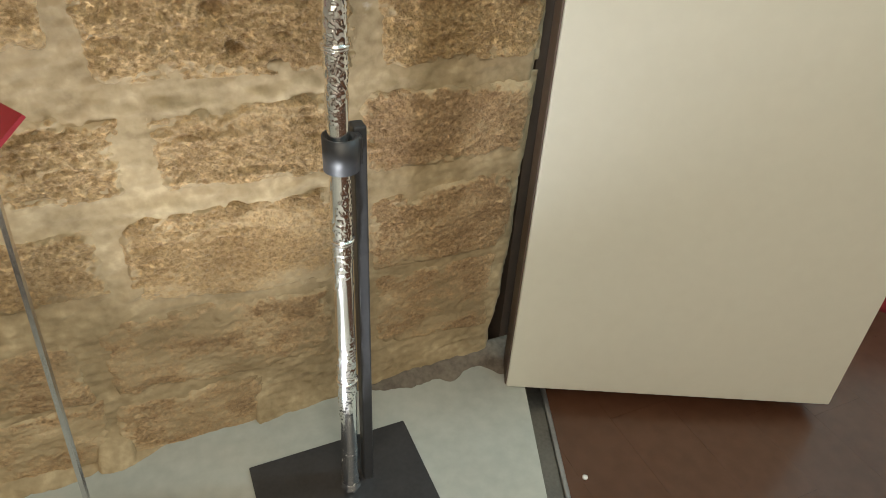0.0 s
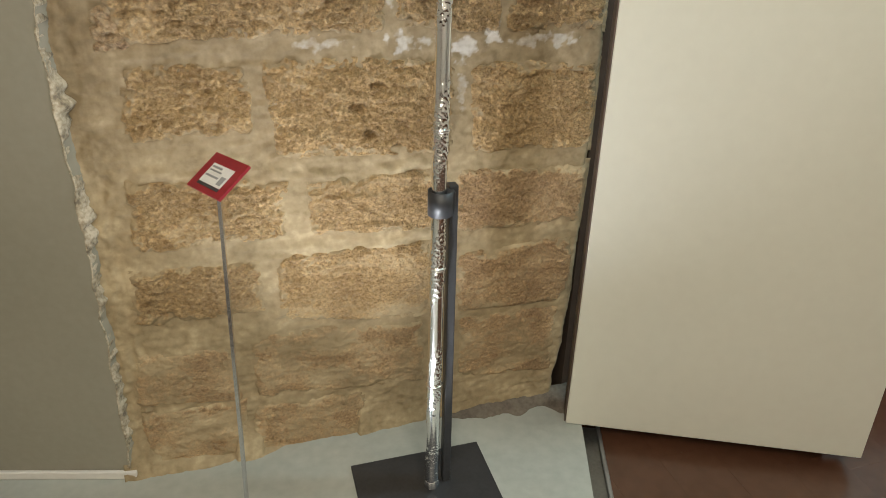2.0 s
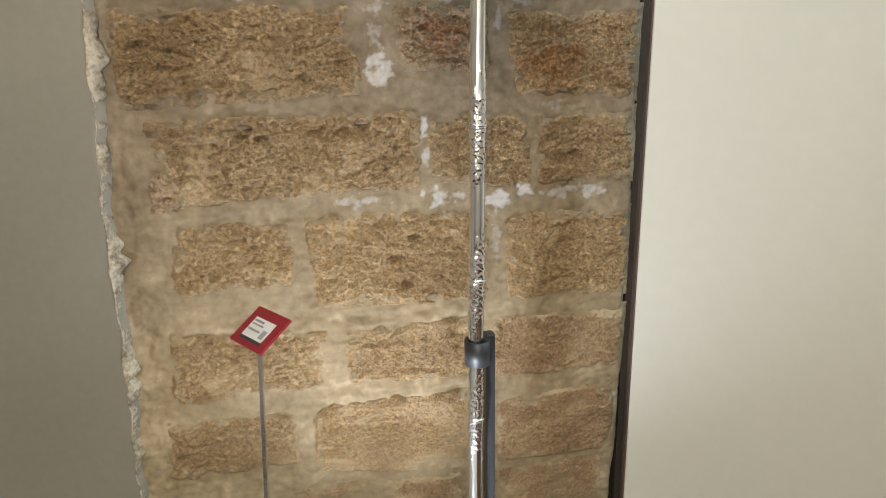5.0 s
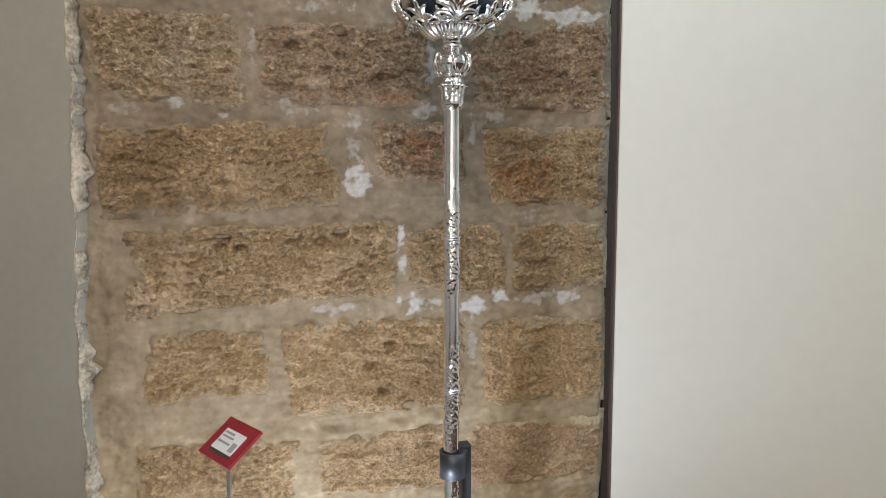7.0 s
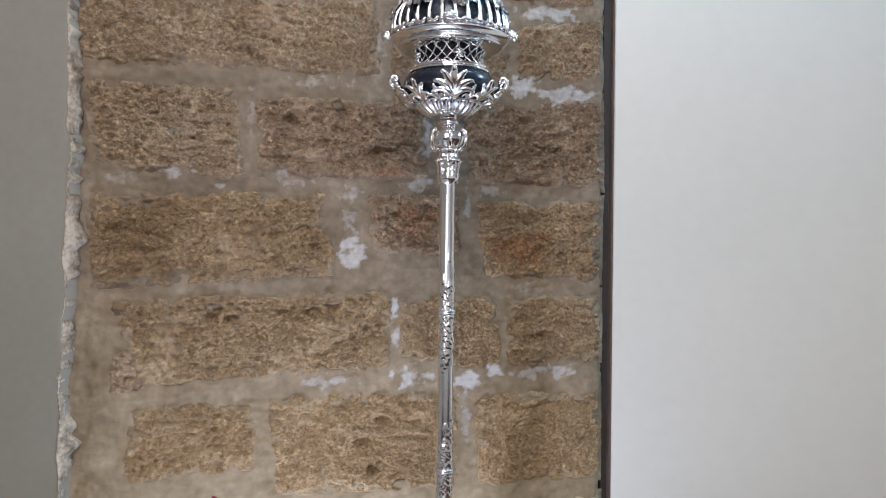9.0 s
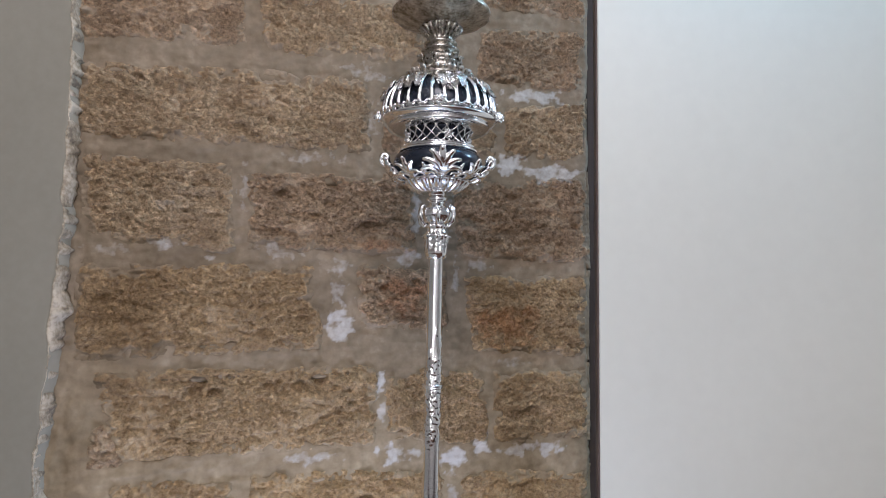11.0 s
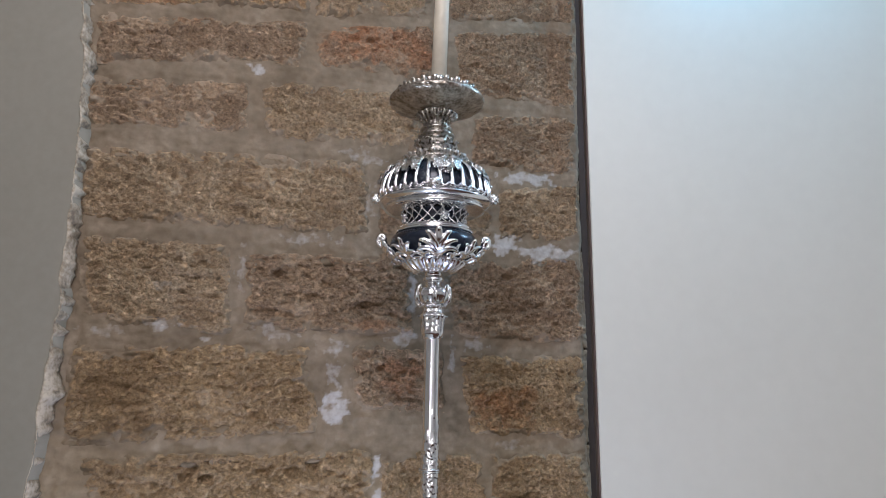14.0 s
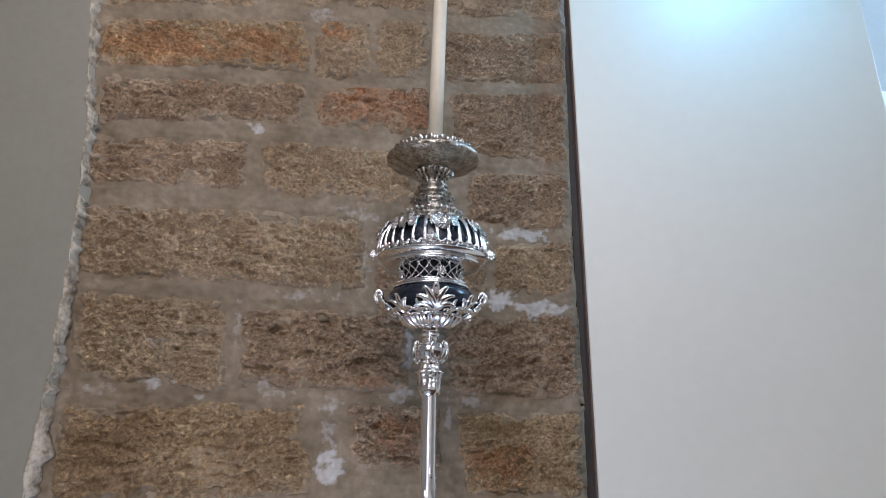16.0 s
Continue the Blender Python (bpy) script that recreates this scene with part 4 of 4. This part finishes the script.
# ring and waist with crossed lattice
link_mesh("bowl_ring", lathe(smooth_profile([(0.080, 1.850), (0.086, 1.8515), (0.0885, 1.855), (0.085, 1.859), (0.0815, 1.8615), (0.083, 1.865), (0.076, 1.867)], 4), (AX, AY, 0), 72), SILVER, stick, "polished silver ring")
waist = link_mesh("waist", lathe(smooth_profile([(0.070, 1.864), (0.062, 1.876), (0.0595, 1.888), (0.063, 1.900), (0.073, 1.912)], 5), (AX, AY, 0), 64), LINER, stick, "dark blue waist behind silver lattice")
for sgn in (1, -1):
    for a in around(20, FRONT):
        pts = []
        for k in range(9):
            t = k / 8
            z = 1.865 + 0.045 * t
            r = 0.0625 + 0.011 * (2 * t - 1) ** 2 + (0.001 if sgn > 0 else 0.002)
            pts.append(at(r, a + sgn * 0.50 * t, z))
        part("lattice_bar", tube(pts, 0.0020, 5), SILVER, waist, "", True)


def rosette(a):
    """A six-petalled flower on the waist."""
    verts, faces = [at(0.077, a, 1.889)], []
    n = 36
    for k in range(1, 6):
        t = k / 5
        for i in range(n):
            b = 2 * math.pi * i / n
            q = 0.017 * t * (0.78 + 0.22 * math.cos(6 * b))
            r = 0.0655 + 0.009 * (1 - t) ** 0.6 + 0.004 * math.sin(math.pi * t) * (0.5 + 0.5 * math.cos(6 * b))
            verts.append(at(r, a + q * math.cos(b) / 0.072, 1.889 + q * math.sin(b)))
    for i in range(n):
        faces.append((0, 1 + i, 1 + (i + 1) % n))
        for k in range(4):
            p = 1 + k * n
            faces.append((p + i, p + n + i, p + n + (i + 1) % n, p + (i + 1) % n))
    mesh = bpy.data.meshes.new("rosette")
    mesh.from_pydata(verts, [], faces)
    ob = link_mesh("rosette", mesh, SILVER, waist, "silver rosette")
    solid = ob.modifiers.new("thick", "SOLIDIFY")
    solid.thickness, solid.offset = 0.002, 0


for a in around(4, FRONT + 12):
    rosette(a)

# broad rim between the waist and the dome
link_mesh("broad_rim", lathe(smooth_profile([(0.078, 1.910), (0.100, 1.912), (0.112, 1.916), (0.114, 1.921), (0.109, 1.924), (0.118, 1.928), (0.126, 1.935), (0.1285, 1.941), (0.124, 1.946), (0.122, 1.952)], 5), (AX, AY, 0), 80), SILVER, stick, "broad polished silver moulding")

# openwork dome
DOME = [(0.121, 1.950), (0.1225, 1.966), (0.1175, 1.986), (0.105, 2.005), (0.086, 2.020), (0.070, 2.030)]
dome = link_mesh("dome", lathe(smooth_profile([(r - 0.008, z) for r, z in DOME], 5), (AX, AY, 0), 64), LINER, stick, "midnight blue dome behind silver bars")
for a in around(30, FRONT):
    pr = smooth_profile(DOME, 2)[:9]
    part("bar", tube([at(r - 0.001, a, z) for r, z in pr], [0.0068, 0.0058, 0.005, 0.0046, 0.0046, 0.0046, 0.0046, 0.005, 0.0052][:len(pr)], 7), SILVER, dome, "", True)
for a in around(30, FRONT + 6):
    pts = [at(0.1235 + 0.001 * math.sin(math.pi * k / 6), a - 0.075 + 0.15 * k / 6 - 0.03, 1.958 - 0.008 * math.sin(math.pi * k / 6)) for k in range(7)]
    part("scallop", tube(pts, 0.0032, 6), SILVER, dome, "", True)
link_mesh("dome_cap", lathe(smooth_profile([(0.088, 2.016), (0.090, 2.021), (0.080, 2.029), (0.060, 2.036), (0.040, 2.041), (0.028, 2.046)], 5), (AX, AY, 0), 64, lambda a, z: 0.0015 * math.cos(16 * a)), SILVER_DULL, stick, "chased silver cap of the dome")


def cluster(name, r, a, z, size, seed, parent, mat, label):
    """A cast boss: fruit and leaf lumps."""
    bm = bmesh.new()
    c = Vector(at(r, a, z))
    bmesh.ops.create_icosphere(bm, subdivisions=4, radius=1.0)
    for v in bm.verts:
        p = v.co.copy()
        lump = 1 - noise.voronoi(p * 2.3 + Vector((seed * 3.1, 0, 0)))[0][0] * 1.3
        v.co = c + p * size * (0.75 + 0.62 * lump)
    part(name, bm, mat, parent, label, True)


for i, a in enumerate(around(4, FRONT - 5)):
    cluster("boss", 0.130, a, 1.952, 0.0125, 70 + i, dome, SILVER, "cast silver boss")
for i, a in enumerate(around(4, FRONT + 6)):
    for k, (u, z) in enumerate(((0.0, 1.992), (-0.10, 2.004), (0.10, 2.004), (0.0, 2.012), (-0.16, 1.998), (0.16, 1.998))):
        cluster("garland", 0.117 - 0.9 * (z - 1.985), a + u, z, 0.0095 if k else 0.013, 90 + i * 7 + k, dome, SILVER, "cast silver garland")

for i, a in enumerate(around(14, FRONT + 18)):
    cluster("garland", 0.094, a, 2.014, 0.0085, 140 + i, dome, SILVER_DULL, "cast silver garland")
for a in around(8, FRONT + 9):
    for u, w in ((-0.17, 0.011), (0.0, 0.015), (0.17, 0.011)):
        link_mesh("garland_leaf", leaf(a + u, [(0.086, 2.022), (0.101, 2.015), (0.112, 2.003), (0.119 + 0.002 * (u == 0), 1.990), (0.126, 1.984)], w, -0.4, 3, 0.0022), SILVER if u else SILVER_DULL, dome, "cast silver leaf swag")


def crown(name, r, z, h, count, lean, mat, label):
    """A little gallery of upright leaves on a ring."""
    ob = link_mesh(name, lathe([(r - 0.004, z - 0.002), (r + 0.002, z - 0.002), (r + 0.003, z + 0.001), (r + 0.001, z + 0.004), (r - 0.004, z + 0.004)], (AX, AY, 0), 64), mat, stick, label)
    for i, a in enumerate(around(count, FRONT)):
        hh = h * (1.0 if i % 2 else 0.8)
        bm = tube([at(r + lean * t * t, a, z + hh * t) for t in (0, 0.25, 0.5, 0.75, 1.0)], [0.0050, 0.0066, 0.0072, 0.0066, 0.0044], 8, 0.5)
        part("tooth", bm, mat, ob, "", True)


crown("dome_crown", 0.066, 2.034, 0.014, 30, 0.007, SILVER_DULL, "small silver leaf crown")

# baluster neck, drip dish and its crown
neck = smooth_profile([(0.052, 2.004), (0.054, 2.009), (0.044, 2.013), (0.037, 2.018), (0.034, 2.026), (0.037, 2.036), (0.040, 2.044), (0.0385, 2.050), (0.030, 2.054), (0.034, 2.058),
                       (0.040, 2.061), (0.040, 2.066), (0.030, 2.069), (0.029, 2.073), (0.035, 2.076), (0.035, 2.081), (0.026, 2.085), (0.0245, 2.092), (0.028, 2.100), (0.036, 2.108), (0.044, 2.116)], 4)
neck = link_mesh("neck", lathe(neck, (AX, AY, 0), 72, lambda a, z: 0.0013 * math.cos(18 * a) * (step(2.052, 2.046, z) + step(2.084, 2.090, z))), SILVER_DULL, stick, "turned silver neck")
for a in around(10, FRONT):
    link_mesh("neck_leaf", leaf(a, [(0.036, 2.016), (0.037, 2.028), (0.041, 2.040), (0.046, 2.048), (0.049, 2.046)], 0.011, -0.2, 3, 0.002), SILVER_DULL, neck)
for a in around(20, FRONT):
    part("bead", tube([at(0.027, a, 2.092), at(0.034, a, 2.103), at(0.046, a, 2.114)], [0.0024, 0.0036, 0.0042], 6), SILVER_DULL, neck, "", True)
dish_prof = smooth_profile([(0.030, 2.113), (0.048, 2.119), (0.075, 2.128), (0.098, 2.138), (0.1045, 2.145), (0.1050, 2.149), (0.1010, 2.149), (0.080, 2.139), (0.050, 2.130), (0.020, 2.128), (0.002, 2.128)], 5)
dish = link_mesh("drip_dish", lathe(dish_prof, (AX, AY, 0), 168, lambda a, z: (0.0035 * abs(math.cos(7 * a)) ** 3 + 0.0013 * math.cos(28 * a + 500 * z) + 0.0013 * math.cos(16 * a + 700 * z) * math.cos(8 * a - 500 * z)) * step(2.149, 2.140, z)), SILVER_CHASED, stick, "wide tarnished silver drip dish")
crown("dish_crown", 0.080, 2.146, 0.024, 44, 0.010, SILVER_DULL, "silver leaf crown on the drip dish")
link_mesh("socket", lathe(smooth_profile([(0.030, 2.128), (0.024, 2.145), (0.0215, 2.175), (0.026, 2.196), (0.0215, 2.203), (0.018, 2.203)], 4), (AX, AY, 0), 40, lambda a, z: 0.0012 * math.cos(12 * a)), SILVER, stick, "silver candle socket")

candle = thing("candle", (AX, AY, 2.18), "tall slim ivory wax candle in a silver socket", "candle")
link_mesh("wax", lathe([(0.0172, 2.18), (0.0168, 2.4), (0.0163, 2.70), (0.0155, 2.712), (0.010, 2.716), (0.002, 2.715)], (AX, AY, 0), 36, lambda a, z: 0.0003 * math.sin(3 * a + 20 * z)), WAX, candle)
part("wick", tube([(AX, AY, 2.713), (AX + 0.001, AY, 2.724), (AX + 0.004, AY, 2.733)], 0.0012, 6), INK, candle, "short black wick")

CLOSE = ("lower_bowl", "bowl_ring", "waist", "broad_rim", "dome", "dome_cap", "dome_crown")

# the shaft stands a touch out of plumb
lean = Matrix.Identity(4)
lean[0][2], lean[0][3] = 0.0105, -0.0125
# its bowl, waist and dome sit close on one another
stages = ((1.757, 1.852, 1.867, 1.912, 1.952, 2.030, 2.060), (1.757, 1.841, 1.855, 1.889, 1.919, 1.998, 2.026))
for ob in stick.children_recursive:
    if ob.name.split(".")[0] in CLOSE or (ob.parent and ob.parent.name.split(".")[0] in CLOSE):
        slim = 0.945 if ob.name.startswith("broad_rim") else 0.965
        for v in ob.data.vertices:
            v.co = (AX + slim * (v.co.x - AX), AY + slim * (v.co.y - AY), float(np.interp(v.co.z, *stages)))
    ob.data.transform(lean)
lean[0][2], lean[0][3] = 0.033, -0.0585
for ob in candle.children:
    ob.data.transform(lean)

# ---- label stand ----
label_stand = thing("label_stand", (-0.167, 0.736, 0.0), "thin aluminium stand with a tilted dark red label", "label stand")
top = Vector((-0.130, 0.897, 0.925))
low = Vector((-0.1665, 0.738, 0.008))
part("post", tube([low, low.lerp(top, 0.5), top], 0.0056, 4), ALUMINIUM, label_stand, "slim square metal post")
link_mesh("foot", lathe([(0.002, 0.0), (0.034, 0.0), (0.034, 0.005), (0.031, 0.007), (0.01, 0.008), (0.009, 0.016), (0.002, 0.016)], (low.x, low.y, 0), 40), ALUMINIUM, label_stand, "round flat metal foot")
C_T, C_R, C_L = Vector((-0.126, 0.947, 0.985)), Vector((-0.063, 0.843, 0.985)), Vector((-0.191, 0.905, 0.935))


def on_card(u0, u1, v0, v1, up0, up1, bevel=0.0):
    e1, e2 = C_R - C_T, C_L - C_T
    n = e2.cross(e1).normalized()
    bm = bmesh.new()
    lo = [bm.verts.new(C_T + e1 * u + e2 * v + n * up0) for u, v in ((u0, v0), (u1, v0), (u1, v1), (u0, v1))]
    hi = [bm.verts.new(C_T + e1 * u + e2 * v + n * up1) for u, v in ((u0, v0), (u1, v0), (u1, v1), (u0, v1))]
    bm.faces.new(lo[::-1])
    bm.faces.new(hi)
    for i in range(4):
        bm.faces.new((lo[i], lo[(i + 1) % 4], hi[(i + 1) % 4], hi[i]))
    return bm


card = part("card", on_card(0, 1, 0, 1, -0.006, 0.0), RED_CARD, label_stand, "dark red label board")
paper = part("paper", on_card(0.20, 0.82, 0.26, 0.78, 0.0, 0.0015), PAPER, card, "white printed paper label")
for u0, u1, v0, v1, m in ((0.24, 0.52, 0.32, 0.37, GREY_INK), (0.24, 0.58, 0.42, 0.46, GREY_INK), (0.24, 0.60, 0.56, 0.61, GREY_INK), (0.66, 0.78, 0.50, 0.72, GREY_INK)):
    part("print", on_card(u0, u1, v0, v1, 0.0015, 0.0025), m, paper, "grey print")
part("black_strip", on_card(0.20, 0.82, 0.79, 0.86, 0.0, 0.0018), INK, card, "black strip under the paper")

# ---- floor spotlight ----
LX, LY = 0.075, 0.60
spot = thing("floor_spotlight", (LX, LY, 0.0), "small black LED spotlight on the platform, switched on", "spotlight")
link_mesh("base", lathe([(0.002, 0.0), (0.040, 0.0), (0.040, 0.005), (0.037, 0.008), (0.010, 0.010), (0.008, 0.034), (0.002, 0.034)], (LX, LY, 0), 32), BLACK, spot, "round black foot")
link_mesh("can", lathe(smooth_profile([(0.018, 0.032), (0.030, 0.036), (0.032, 0.06), (0.032, 0.094), (0.030, 0.098), (0.027, 0.096)], 3), (LX, LY, 0), 32), BLACK, spot)
link_mesh("lens", lathe([(0.002, 0.088), (0.0265, 0.088), (0.0265, 0.098), (0.022, 0.103), (0.012, 0.1055), (0.002, 0.106)], (LX, LY, 0), 24), LENS, spot, "glowing white lens")


# ---- things beyond the panel and beside the plaster wall ----
def draped_plinth():
    ob = thing("draped_plinth", (2.55, 1.15, -0.05), "low plinth draped in dark red velvet on the brown floor", "plinth")
    verts, faces = [], []
    nx, nz = 60, 14
    turn = math.atan2(-0.427, 0.904)
    c, s = math.cos(turn), math.sin(turn)
    ox, oy = 2.02, 1.02
    def put(u, d, z):
        return (ox + c * u - s * d, oy + s * u + c * d, z)
    for k in range(nz + 1):
        t = k / nz
        for i in range(nx + 1):
            u = -0.15 + 1.5 * i / nx
            fold = (1 - t) * (0.030 * math.sin(u * 16) + 0.012 * math.sin(u * 41 + 1))
            verts.append(put(u, -0.02 + fold * 0.8 - 0.06 * (1 - t), -0.05 + 0.33 * t + (0.01 if t == 1 else 0)))
    for i in range(nx + 1):
        verts.append(put(-0.15 + 1.5 * i / nx, 0.55, 0.29))
    for k in range(nz + 1):
        for i in range(nx):
            a = k * (nx + 1) + i
            faces.append((a, a + 1, a + nx + 2, a + nx + 1))
    mesh = bpy.data.meshes.new("drape")
    mesh.from_pydata(verts, [], faces)
    d = link_mesh("drape", mesh, RED_CLOTH, ob, "dark red velvet hanging in folds")
    solid = d.modifiers.new("thick", "SOLIDIFY")
    solid.thickness = 0.006
    m = Matrix.Translation((ox, oy, 0)) @ Matrix.Rotation(turn, 4, "Z")
    part("core", box(-0.12, 0.03, -0.05, 1.30, 0.53, 0.27, 0.004, m), DARK_WOOD, ob)


draped_plinth()


def bench():
    ob = thing("low_bench", (-1.35, 1.1, 0.0), "low dark wooden bench against the plaster wall", "bench")
    m = Matrix.Translation((-1.055, 1.165, 0)) @ Matrix.Rotation(radians(-15), 4, "Z")
    part("seat", box(-0.75, -0.16, 0.215, -0.005, 0.06, 0.285, 0.008, m), DARK_WOOD, ob, "thick dark wooden seat")
    for x in (-0.70, -0.09):
        for y in (-0.13, 0.0):
            part("leg", box(x, y, 0.0, x + 0.05, y + 0.04, 0.215, 0.004, m), DARK_WOOD, ob)


bench()

# ---- floor boards ----
for i in range(40):
    x0 = -3.1 + i * 0.18
    for j, (y0, y1) in enumerate(((-3.1, -0.9), (-0.9, 0.62), (0.62, 1.74))):
        sh = 0.22 * math.sin(i * 2.7 + j)
        ya, yb = (y0 + (sh if j else 0), y1 + (0.22 * math.sin(i * 2.7 + j + 1) if j < 2 else 0))
        if x0 + 0.18 < -0.6 and j == 2:
            continue
        board = box(x0 + 0.0001, ya + 0.0001, -0.058, x0 + 0.1799, yb - 0.0001, -0.050, 0.0002, None, 1)
        part("plank", board, WOOD, bpy.data.objects["floor"])
